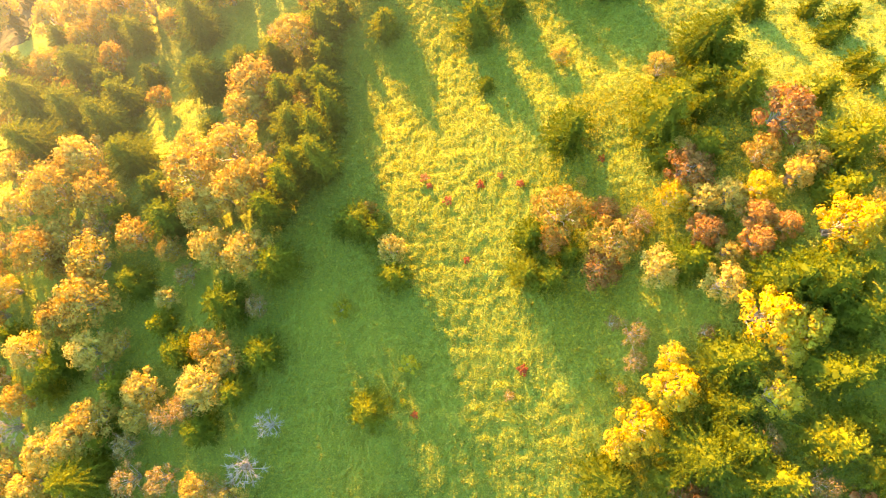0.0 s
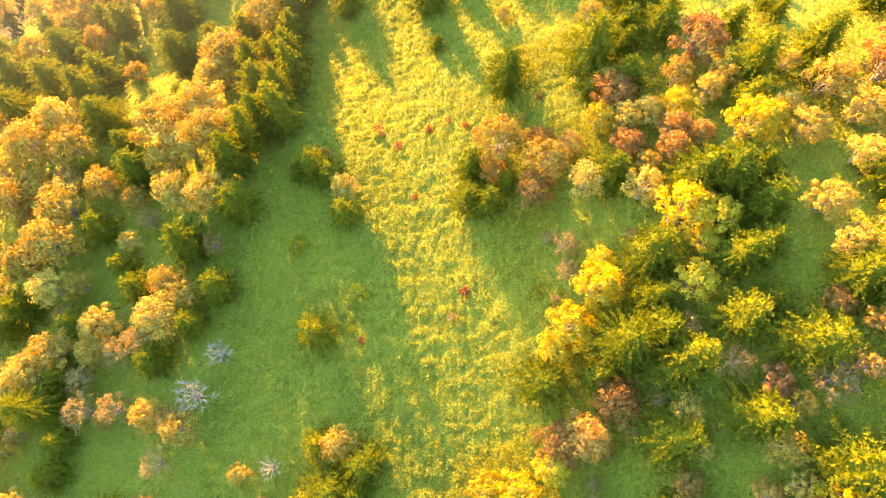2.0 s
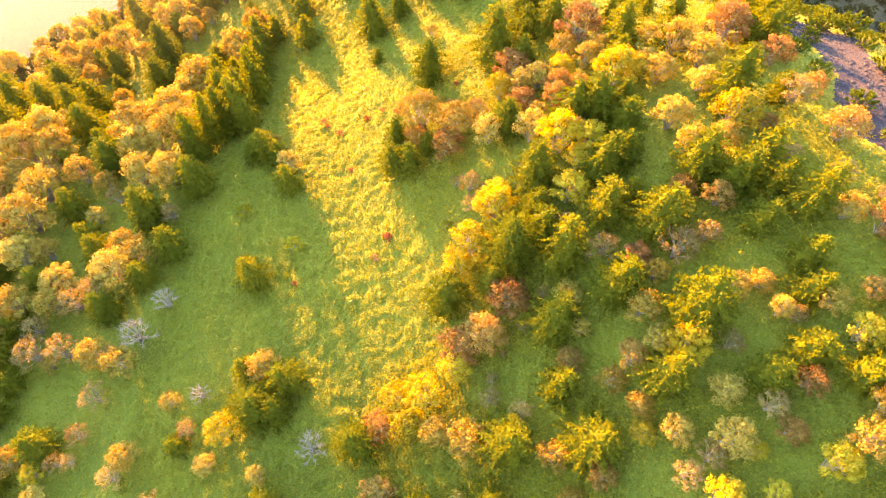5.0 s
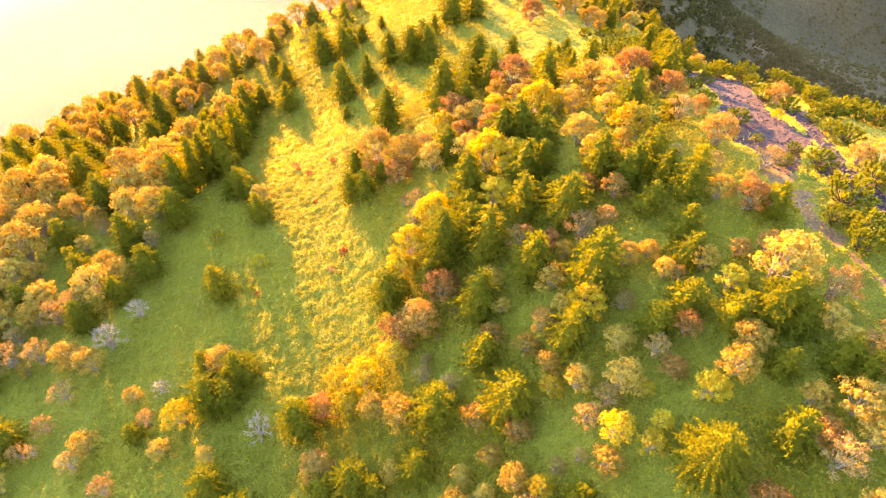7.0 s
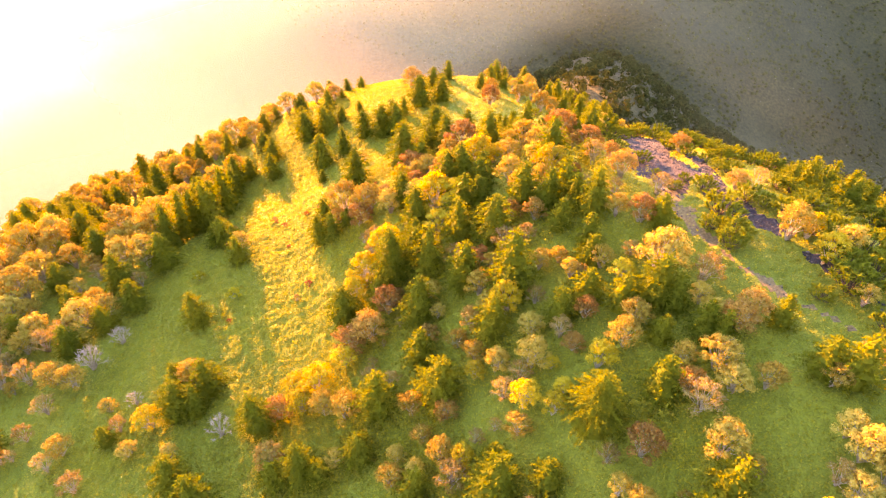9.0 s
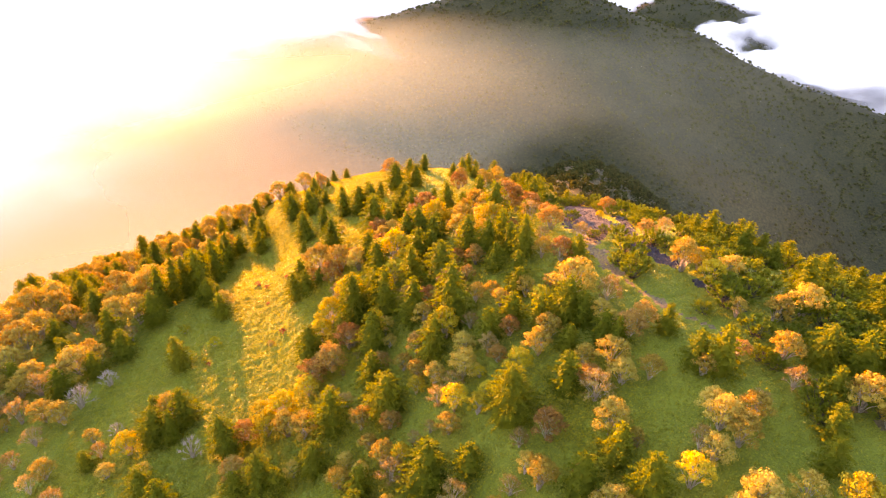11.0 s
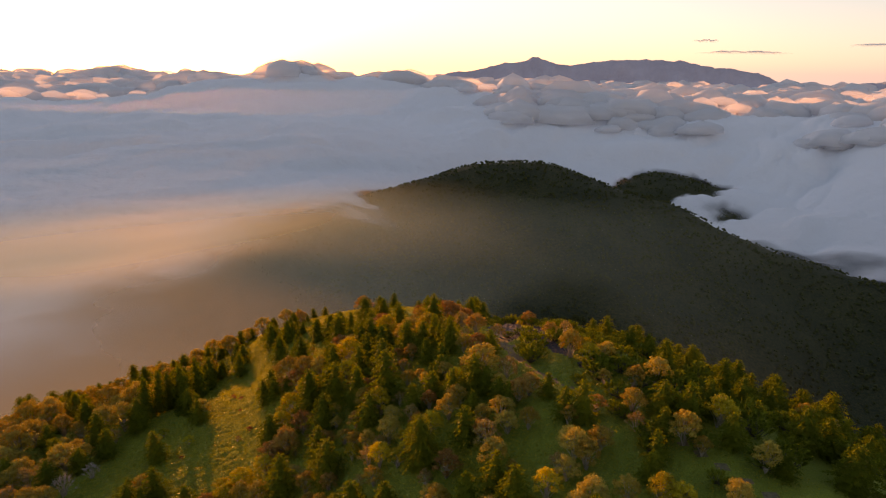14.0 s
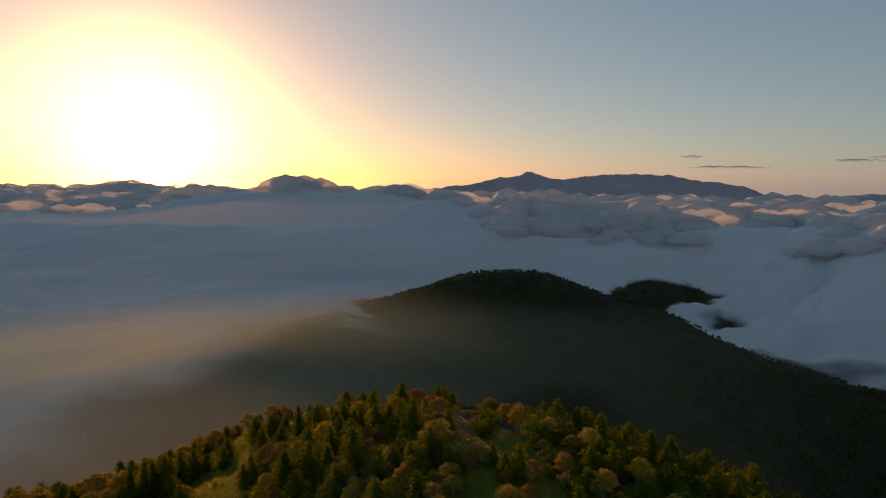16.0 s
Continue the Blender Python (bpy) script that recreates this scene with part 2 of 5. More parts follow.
def soil_material():
    m, n, l, shader, end = material("stony_soil", 0.95)
    fine, wide = noise_node(n, l, 5.0, 6), noise_node(n, l, 0.7, 3)
    r = ramp(n, ((0.3, (0.12, 0.085, 0.05)), (0.55, (0.23, 0.165, 0.095)), (0.8, (0.33, 0.25, 0.15))))
    l.new(fine.outputs["Fac"], r.inputs[0])
    w = ramp(n, ((0.4, (0.8, 0.8, 0.85)), (0.65, (1.1, 1.0, 0.85))))
    l.new(wide.outputs["Fac"], w.inputs[0])
    l.new(mixed(n, l, "MULTIPLY", r.outputs[0], w.outputs[0], 1.0), shader.inputs["Base Color"])
    bumped(n, l, fine.outputs["Fac"], 0.8, 0.12, shader)
    return m


def gravel_material():
    m, n, l, shader, end = material("violet_grey_gravel", 0.95)
    fine, wide = noise_node(n, l, 11.0, 6, 0.75), noise_node(n, l, 0.5, 4)
    r = ramp(n, ((0.3, (0.032, 0.033, 0.044)), (0.55, (0.058, 0.057, 0.07)), (0.8, (0.12, 0.11, 0.12))))
    l.new(fine.outputs["Fac"], r.inputs[0])
    w = ramp(n, ((0.4, (0.8, 0.78, 0.9)), (0.65, (1.15, 1.05, 0.95))))
    l.new(wide.outputs["Fac"], w.inputs[0])
    l.new(mixed(n, l, "MULTIPLY", r.outputs[0], w.outputs[0], 1.0), shader.inputs["Base Color"])
    bumped(n, l, fine.outputs["Fac"], 1.0, 0.14, shader)
    return m


def woods_ground_material():
    m, n, l, shader, end = material("wooded_slope", 0.95)
    fine, wide = noise_node(n, l, 0.35, 5), noise_node(n, l, 0.012, 4)
    r = ramp(n, ((0.38, (0.020, 0.027, 0.014)), (0.52, (0.038, 0.044, 0.020)), (0.7, (0.07, 0.06, 0.028))))
    l.new(fine.outputs["Fac"], r.inputs[0])
    w = ramp(n, ((0.4, (0.7, 0.8, 0.7)), (0.6, (1.2, 1.05, 0.8))))
    l.new(wide.outputs["Fac"], w.inputs[0])
    l.new(mixed(n, l, "MULTIPLY", r.outputs[0], w.outputs[0], 1.0), shader.inputs["Base Color"])
    bumped(n, l, fine.outputs["Fac"], 0.7, 2.0, shader)
    return m


def stone_material():
    m, n, l, shader, end = material("grey_stone", 0.85)
    t = noise_node(n, l, 6.0, 6)
    each = n.new("ShaderNodeObjectInfo")
    r = ramp(n, ((0.3, (0.05, 0.048, 0.058)), (0.6, (0.10, 0.095, 0.105)), (0.8, (0.19, 0.175, 0.17))))
    l.new(t.outputs["Fac"], r.inputs[0])
    tone = ramp(n, ((0.0, (0.7, 0.7, 0.75)), (1.0, (1.2, 1.15, 1.05))))
    l.new(each.outputs["Random"], tone.inputs[0])
    l.new(mixed(n, l, "MULTIPLY", r.outputs[0], tone.outputs[0], 1.0), shader.inputs["Base Color"])
    bumped(n, l, t.outputs["Fac"], 0.6, 0.05, shader)
    return m


def cloud_material(name, tone, relief, sheen, lets=0.0, glow=0.0):
    """Cloud: pale, lets light through, throws low light forward, and thins out where its cover falls."""
    m, n, l, shader, end = material(name, 1.0)
    shader.inputs["Base Color"].default_value = (*tone, 1)
    shader.inputs["Specular IOR Level"].default_value = 0.0
    # warm emission in place of low sunlight scattered through the far heads of cloud
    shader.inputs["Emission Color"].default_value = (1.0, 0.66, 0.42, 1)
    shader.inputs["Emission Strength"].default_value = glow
    if relief:
        t = noise_node(n, l, 0.02, 6, 0.6)
        bumped(n, l, t.outputs["Fac"], 0.5 * relief, 22.0 * relief, shader)
    forward = n.new("ShaderNodeBsdfGlossy")
    forward.inputs["Color"].default_value = (*tone, 1)
    forward.inputs["Roughness"].default_value = 0.72
    body = n.new("ShaderNodeMixShader")
    body.inputs[0].default_value = sheen
    l.new(shader.outputs[0], body.inputs[1])
    l.new(forward.outputs[0], body.inputs[2])
    if lets:
        back_light = n.new("ShaderNodeBsdfTranslucent")
        back_light.inputs["Color"].default_value = (*tone, 1)
        whole = n.new("ShaderNodeMixShader")
        whole.inputs[0].default_value = lets
        l.new(body.outputs[0], whole.inputs[1])
        l.new(back_light.outputs[0], whole.inputs[2])
        body = whole
    thin = n.new("ShaderNodeAttribute")
    thin.attribute_name = "cloud_cover"
    clear = n.new("ShaderNodeBsdfTransparent")
    mix = n.new("ShaderNodeMixShader")
    l.new(thin.outputs["Fac"], mix.inputs[0])
    l.new(clear.outputs[0], mix.inputs[1])
    l.new(body.outputs[0], mix.inputs[2])
    l.new(mix.outputs[0], end.inputs["Surface"])
    return m


def hazed_rock_material():
    m, n, l, shader, end = material("hazed_mountain_rock", 1.0)
    t = noise_node(n, l, 0.006, 6)
    # rock tones made paler and bluer, with the haze painted in
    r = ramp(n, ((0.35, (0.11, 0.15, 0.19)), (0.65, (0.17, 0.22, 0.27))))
    l.new(t.outputs["Fac"], r.inputs[0])
    l.new(r.outputs[0], shader.inputs["Base Color"])
    bumped(n, l, t.outputs["Fac"], 0.6, 60.0, shader)
    # blue emission of the rock, for the lit air before the distant mountains
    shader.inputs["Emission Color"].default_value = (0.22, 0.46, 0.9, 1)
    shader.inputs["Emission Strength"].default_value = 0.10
    return m


GROUND, SOIL, WOODS, STONE, GRAVEL = ground_material(), soil_material(), woods_ground_material(), stone_material(), gravel_material()
FIR = leaf_material("fir_needles", ((0.1, (0.095, 0.14, 0.016)), (0.5, (0.14, 0.175, 0.020)), (0.9, (0.19, 0.21, 0.024))), 0.45, gloss=0.06)
PINE = leaf_material("dwarf_pine_needles", ((0.1, (0.09, 0.145, 0.018)), (0.5, (0.15, 0.20, 0.023)), (0.9, (0.22, 0.25, 0.03))), 0.36)
ORANGE = leaf_material("orange_leaves", ((0.1, (0.33, 0.19, 0.04)), (0.5, (0.46, 0.31, 0.065)), (0.9, (0.55, 0.42, 0.11))), 0.3)
GOLD = leaf_material("golden_leaves", ((0.1, (0.36, 0.25, 0.03)), (0.5, (0.56, 0.41, 0.04)), (0.9, (0.62, 0.50, 0.07))), 0.3)
RUSSET = leaf_material("russet_leaves", ((0.1, (0.30, 0.12, 0.04)), (0.5, (0.42, 0.21, 0.06)), (0.9, (0.50, 0.31, 0.085))), 0.3)
PALE = leaf_material("faded_leaves", ((0.1, (0.27, 0.16, 0.055)), (0.5, (0.37, 0.24, 0.085)), (0.9, (0.47, 0.34, 0.13))), 0.3)
RED = leaf_material("red_leaves", ((0.1, (0.40, 0.09, 0.04)), (0.5, (0.54, 0.17, 0.08)), (0.9, (0.58, 0.27, 0.10))), 0.4)
YELLOW = leaf_material("yellow_leaves", ((0.1, (0.24, 0.22, 0.02)), (0.5, (0.42, 0.36, 0.03)), (0.9, (0.55, 0.45, 0.06))), 0.4)
SASA = leaf_material("bamboo_grass_leaves", ((0.1, (0.27, 0.27, 0.03)), (0.45, (0.335, 0.32, 0.034)), (0.9, (0.40, 0.365, 0.040))), 0.45, gloss=0.55, rough=0.45)
FAR_LEAVES = leaf_material("far_woods_leaves", ((0.1, (0.045, 0.058, 0.022)), (0.5, (0.065, 0.072, 0.026)), (0.75, (0.085, 0.08, 0.034)), (0.95, (0.10, 0.085, 0.038))), 0.2, gloss=0.0)
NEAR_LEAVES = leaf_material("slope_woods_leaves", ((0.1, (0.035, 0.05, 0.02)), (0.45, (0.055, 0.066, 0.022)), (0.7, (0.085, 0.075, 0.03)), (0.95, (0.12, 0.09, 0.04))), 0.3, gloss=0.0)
BRUSH = leaf_material("brush_leaves", ((0.1, (0.19, 0.22, 0.03)), (0.5, (0.36, 0.33, 0.045)), (0.9, (0.52, 0.42, 0.08))), 0.45)
DARK_BARK = bark_material("dark_bark", (0.05, 0.04, 0.03), (0.14, 0.11, 0.09))
PALE_BARK = bark_material("pale_bark", (0.26, 0.22, 0.18), (0.52, 0.46, 0.40))
# the mist's warm tint puts golden sunlight into its colour
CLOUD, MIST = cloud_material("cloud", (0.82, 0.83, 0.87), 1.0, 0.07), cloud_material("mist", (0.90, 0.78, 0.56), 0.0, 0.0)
HEADS = cloud_material("cloud_heads", (0.83, 0.83, 0.86), 0.6, 0.08, 0.2)
GLOWING_HEADS = cloud_material("glowing_cloud_heads", (0.97, 0.94, 0.91), 0.4, 0.1, 0.3, 0.24)
# golden tone puts the sun's glare into the veil's colour
GLARE_VEIL = cloud_material("glare_veil", (0.95, 0.74, 0.40), 0.0, 0.075)
HAZED_ROCK = hazed_rock_material()


# ---- mesh helpers ----
def mesh_from(name, verts, faces, mats, smooth_faces=True):
    """A mesh from arrays; faces is one array of quads or of triangles."""
    me = bpy.data.meshes.new(name)
    me.from_pydata(np.asarray(verts, float).tolist(), [], np.asarray(faces).tolist())
    for m in mats:
        me.materials.append(m)
    me.polygons.foreach_set("use_smooth", np.full(len(me.polygons), smooth_faces))
    me.update()
    return me


def grid_faces(rows, cols):
    i = np.arange(rows - 1)[:, None] * cols + np.arange(cols - 1)[None, :]
    i = i.ravel()
    return np.stack([i, i + 1, i + cols + 1, i + cols], 1)


def part(name, me, parent, label=""):
    ob = new(name, me)
    ob.parent = parent
    return tagged(ob, label) if label else ob


def blades(centres, along, across):
    """One pointed three-cornered leaf for each centre."""
    v = np.stack([centres - along + across, centres - along - across, centres + along], 1).reshape(-1, 3)
    return v, np.arange(len(v)).reshape(-1, 3)


def unit(v):
    return v / np.maximum(np.linalg.norm(v, axis=-1, keepdims=True), 1e-9)


class Tubes:
    """Tapered limbs gathered into one mesh."""

    def __init__(self, sides=5):
        self.verts, self.faces, self.sides = [], [], sides

    def add(self, points, radii):
        start = len(self.verts)
        points = [np.asarray(p, float) for p in points]
        for k, (p, r) in enumerate(zip(points, radii)):
            way = unit(points[min(k + 1, len(points) - 1)] - points[max(k - 1, 0)])
            side = unit(np.cross(way, (0.31, 0.87, 0.38)))
            other = np.cross(way, side)
            for s in range(self.sides):
                a = 2 * math.pi * s / self.sides
                self.verts.append(p + r * (math.cos(a) * side + math.sin(a) * other))
        for k in range(len(points) - 1):
            for s in range(self.sides):
                a, b = start + k * self.sides + s, start + k * self.sides + (s + 1) % self.sides
                self.faces.append((a, b, b + self.sides, a + self.sides))

    def mesh(self, name, mat):
        return mesh_from(name, self.verts, self.faces, [mat])


# ---- the ground: one sheet from the hill to the horizon ----
def steps(lo, hi, fine, reach_lo, reach_hi, growth=1.13):
    inner = list(np.arange(lo, hi, fine))
    left, d, at = [], fine, lo
    while at > reach_lo:
        d = min(d * growth, 160)
        at -= d
        left.append(at)
    right, d, at = [], fine, inner[-1]
    while at < reach_hi:
        d = min(d * growth, 160)
        at += d
        right.append(at)
    return np.array(left[::-1] + inner + right)


def build_ground():
    gx, gy = steps(-24, 46, 0.3, -4900, 4900, 1.07), steps(-36, 66, 0.3, -1200, 4900, 1.06)
    X, Y = np.meshgrid(gx, gy)
    Z = ground_height(X, Y)
    me = mesh_from("ground", np.stack([X, Y, Z], -1).reshape(-1, 3), grid_faces(len(gy), len(gx)), [GROUND, SOIL, WOODS, GRAVEL])
    cx, cy = (X[:-1, :-1] + X[1:, 1:]).ravel() / 2, (Y[:-1, :-1] + Y[1:, 1:]).ravel() / 2
    slot = np.where(np.hypot(cx - 12, cy) > 82 + 14 * fractal(cx / 12, cy / 12, 3, 9), 2, np.where(path_mask(cx, cy) > 0.5, 1, np.where(np.maximum(scree_mask(cx, cy), rubble_mask(cx, cy)) > 0.5, 3, 0)))
    me.polygons.foreach_set("material_index", slot.astype(np.int32))
    tagged(new("ground", me), "grassy hill ridge falling away to wooded mountain slopes", "ground", kind="structure")


build_ground()


# ---- bamboo grass that covers the hill ----
def build_sasa(count, meadow):
    """Leaves lying over all the hill, closest on the open meadow."""
    rng = np.random.default_rng(5)
    x = np.concatenate([rng.uniform(-50, 66, count), rng.uniform(-15, 24, meadow)])
    y = np.concatenate([rng.uniform(-60, 84, count), rng.uniform(-36, 68, meadow)])
    keep = (rng.uniform(0, 1, len(x)) < smooth(84, 56, np.hypot((x - 8) * 0.95, y - 12))) & (rock_or_path(x, y) < 0.25)
    fine = np.concatenate([np.ones(count), np.full(meadow, 0.82)])[keep]
    x, y = x[keep], y[keep]
    n = len(x)
    z, e = ground_height(x, y), 0.1
    normal = unit(np.stack([z - ground_height(x + e, y), z - ground_height(x, y + e), np.full(n, e)], -1) + rng.normal(0, 0.32, (n, 3)))
    way = unit(np.cross(normal, rng.normal(0, 1, (n, 3))))
    size = (rng.uniform(0.06, 0.115, n) * fine)[:, None]
    v, f = blades(np.stack([x, y, z + rng.uniform(0.01, 0.08, n)], -1), way * size, np.cross(normal, way) * size * 0.6)
    tagged(new("bamboo_grass", mesh_from("bamboo_grass", v, f, [SASA], False)),
           "yellow-green dwarf bamboo grass covering the hillside", "grass", kind="stuff")


build_sasa(420000, 300000)


# ---- leafy brush under the trees of the slope ----
def build_brush(count):
    rng = np.random.default_rng(7)
    x, y = rng.uniform(6, 44, count), rng.uniform(-44, 22, count)
    thick = smooth(-0.3, 0.3, fractal(x / 5.5, y / 5.5, 3, 71)) * smooth(5, 11, x - 0.12 * (y + 5)) * smooth(44, 36, x)
    keep = (rng.uniform(0, 1, count) < thick) & (rock_or_path(x, y) < 0.2)
    x, y = x[keep], y[keep]
    n = len(x)
    lift = 0.15 + 1.5 * rng.uniform(0, 1, n) ** 1.6 * (0.4 + 0.8 * value_noise(x / 0.9, y / 0.9, 73))
    normal = unit(rng.normal(0, 0.5, (n, 3)) + np.array((0, 0, 1)))
    way = unit(np.cross(normal, rng.normal(0, 1, (n, 3))))
    size = rng.uniform(0.06, 0.12, n)[:, None]
    v, f = blades(np.stack([x, y, ground_height(x, y) + lift], -1), way * size, np.cross(normal, way) * size * 0.6)
    tagged(new("leafy_brush", mesh_from("leafy_brush", v, f, [BRUSH], False)),
           "yellow-green leafy brush growing in the grass between the trees", "brush", kind="stuff")


build_brush(170000)


# ---- trees: each kind is built in a few forms, one metre high, and then set out ----
def fir_form(rng, spread, detail=1.0):
    """A fir: tapering trunk and drooping whorls of needled sprays."""
    tube = Tubes(6)
    lean = rng.uniform(-0.02, 0.02, 2)
    tube.add([(0, 0, -0.03), (lean[0] * 0.5, lean[1] * 0.5, 0.5), (lean[0], lean[1], 0.99)], (0.024, 0.014, 0.002))
    C, A, S = [], [], []
    levels = int(20 * detail ** 0.6)
    for k in range(levels):
        z = 0.06 + 0.92 * (k / (levels - 1)) ** 0.95
        reach = spread * min(1.0, 1.12 * (1 - z) ** 0.55) * (0.95 if z > 0.12 else 0.8) + 0.02
        count = max(4, int(10 * detail ** 0.5 - 6 * z + rng.integers(-1, 2)))
        turn = rng.uniform(0, 6.28)
        for b in range(count):
            a = turn + 6.283 * b / count + rng.uniform(-0.25, 0.25)
            r = reach * rng.uniform(0.74, 1.1)
            out_way = np.array((math.cos(a), math.sin(a), 0))
            cross = np.array((-math.sin(a), math.cos(a), 0))
            segs = max(2, int(r * detail / 0.050))
            rise = 0.25 + 0.35 * z
            for s in range(segs):
                u = 0.2 + 0.8 * (s + 0.8) / segs
                p = np.array((lean[0] * z, lean[1] * z, z)) + out_way * r * u + np.array((0, 0, rise * r * u * (1 - 1.15 * u)))
                half = 0.0265 / detail * (1.15 - 0.35 * u)
                for sign in (-1, 0, 1):
                    way = unit(out_way * rng.uniform(0.3, 0.9) + cross * (sign * 0.8 + rng.uniform(-0.4, 0.4)) + np.array((0, 0, rng.uniform(-0.5, 0.6))))
                    C.append(p + way * half * 0.8 + rng.normal(0, 0.25 * half, 3))
                    A.append(way * half * 1.1)
                    S.append(unit(np.cross(way, rng.normal(0, 0.7, 3) + np.array((0, 0, 1)))) * half * 0.66)
    v, f = blades(np.array(C), np.array(A), np.array(S))
    verts, faces, points = [v], [f], 9
    for k in range(7):
        z = 0.08 + 0.78 * k / 6
        reach = spread * min(1.0, 1.12 * (1 - z) ** 0.55) * 0.6
        a = np.linspace(0, 2 * np.pi, points, endpoint=False) + rng.uniform(0, 6.28)
        out_to = reach * rng.uniform(0.72, 1.08, points)
        rim = np.stack([lean[0] * z + np.cos(a) * out_to, lean[1] * z + np.sin(a) * out_to, z - 0.02 + rng.uniform(-0.03, 0.03, points)], -1)
        half_way = np.stack([lean[0] * z + np.cos(a) * out_to * 0.55, lean[1] * z + np.sin(a) * out_to * 0.55, z + 0.35 * reach * (0.45 + 0.3 * z) + rng.uniform(-0.02, 0.02, points)], -1)
        tip = np.array([[lean[0] * z, lean[1] * z, min(0.98, z + 0.16)]])
        start = sum(len(part_of) for part_of in verts)
        n1 = np.arange(points)
        n2 = (n1 + 1) % points
        verts += [rim, half_way, tip]
        faces += [start + np.stack([n1, n2, points + n2], 1), start + np.stack([n1, points + n2, points + n1], 1),
                  start + np.stack([points + n1, points + n2, 0 * n1 + 2 * points], 1)]
    return tube.mesh("trunk", DARK_BARK), mesh_from("crown", np.concatenate(verts), np.concatenate(faces), [FIR], False)


def clump_leaves(rng, centre, radius, count, size, flat=0.75):
    """Leaves over the upper shell of one clump of a crown."""
    d = unit(rng.normal(0, 1, (count, 3)) + np.array((0, 0, 0.35)))
    p = centre + d * radius * rng.uniform(0.45, 1.15, (count, 1)) * np.array((1, 1, flat))
    way = unit(np.cross(d, rng.normal(0, 1, (count, 3))))
    side = unit(np.cross(d + rng.normal(0, 0.45, (count, 3)), way))
    s = size * rng.uniform(0.7, 1.3, (count, 1))
    return p, way * s, side * s * 0.62


def broad_form(rng, leaf, clumps, leaves, size, low=0.35, bark=None, twigs=0):
    """A small broad-leaved tree: forking limbs, each carrying a clump of leaves."""
    tube = Tubes(3)
    C, A, S = [], [], []
    stems = rng.integers(2, 4)
    feet = [np.array((rng.uniform(-0.05, 0.05), rng.uniform(-0.05, 0.05), -0.03)) for _ in range(stems)]
    turn = rng.uniform(0, 6.28)
    for k in range(clumps):
        a = turn + 2.399 * k
        u = (k + 0.5) / clumps
        r = 0.40 * math.sqrt(u) * rng.uniform(0.85, 1.15)
        z = low + (0.92 - low) * (1 - 0.75 * u ** 1.3) * rng.uniform(0.85, 1.05)
        centre = np.array((math.cos(a) * r, math.sin(a) * r, z))
        foot = feet[k % stems]
        mid = foot + (centre - foot) * np.array((0.35, 0.35, 0.55)) + rng.normal(0, 0.02, 3)
        tube.add((foot, mid, centre), (0.016, 0.010, 0.003))
        for _ in range(1 + twigs):
            end = centre + unit(rng.normal(0, 1, 3) + np.array((0, 0, 0.5))) * rng.uniform(0.08, 0.16)
            tube.add((centre * 0.75 + mid * 0.25, (centre + end) / 2 + rng.normal(0, 0.01, 3), end), (0.006, 0.004, 0.0015))
        if leaves:
            p, w, s = clump_leaves(rng, centre, rng.uniform(0.085, 0.16), int(leaves * rng.uniform(0.8, 1.2)), size)
            C.append(p), A.append(w), S.append(s)
    wood = tube.mesh("trunk", bark or PALE_BARK)
    if not leaves:
        return wood, None
    v, f = blades(np.concatenate(C), np.concatenate(A), np.concatenate(S))
    return wood, mesh_from("crown", v, f, [leaf], False)


def pine_form(rng):
    """Dwarf pine: low, many stems that bow out and up, tipped with tufts of needles."""
    tube = Tubes(4)
    C, A, S = [], [], []
    for k in range(26):
        a, r = 2.399 * k + rng.uniform(-0.2, 0.2), 0.5 * math.sqrt((k + 0.5) / 26)
        tip = np.array((math.cos(a) * r, math.sin(a) * r, (0.95 - 1.3 * r * r) * rng.uniform(0.7, 1.1)))
        mid = tip * np.array((0.6, 0.6, 0.35))
        tube.add(((0, 0, -0.05), mid, tip), (0.016, 0.011, 0.004))
        for u in (0.62, 0.8, 0.95, 1.06):
            p = mid + (tip - mid) * u * 1.02
            n = 11
            way = unit(rng.normal(0, 0.7, (n, 3)) + np.array((math.cos(a) * 0.4, math.sin(a) * 0.4, 0.9)))
            C.append(p + way * 0.05), A.append(way * 0.075)
            S.append(unit(np.cross(way, rng.normal(0, 1, (n, 3)))) * 0.03)
    v, f = blades(np.concatenate(C), np.concatenate(A), np.concatenate(S))
    return tube.mesh("trunk", DARK_BARK), mesh_from("crown", v, f, [PINE], False)


def make_forms(name, forms, label, category, group, trunk_label=""):
    """One thing of each form; the first placing uses it, and the rest are copies."""
    made = []
    for wood, leaves in forms:
        tree = tagged(new(name), label, category, group)
        part("trunk", wood, tree, trunk_label)
        if leaves:
            part("crown", leaves, tree)
        made.append(tree)
    return made


def set_out(forms, rows, seed, full=1.22, grow=1.05, sink=0.06):
    """Copies of the forms on the ground at (x, y, height, width); each form itself takes the last place."""
    rng = np.random.default_rng(seed)
    own = {}
    for k, (x, y, tall, wide) in enumerate(rows):
        form = forms[k % len(forms)]
        z = float(ground_height(x, y)) - sink
        m = (Matrix.Translation((x, y, z)) @ pose(0, 0, 0, rng.uniform(-4, 4), rng.uniform(-4, 4), rng.uniform(0, 360))
             @ Matrix.Diagonal((wide * full, wide * full * rng.uniform(0.9, 1.1), tall * grow * rng.uniform(0.92, 1.1), 1)))
        if form in own:
            copy_thing(form, m)
        else:
            own[form] = m
    for form, m in own.items():
        form.matrix_basis = m


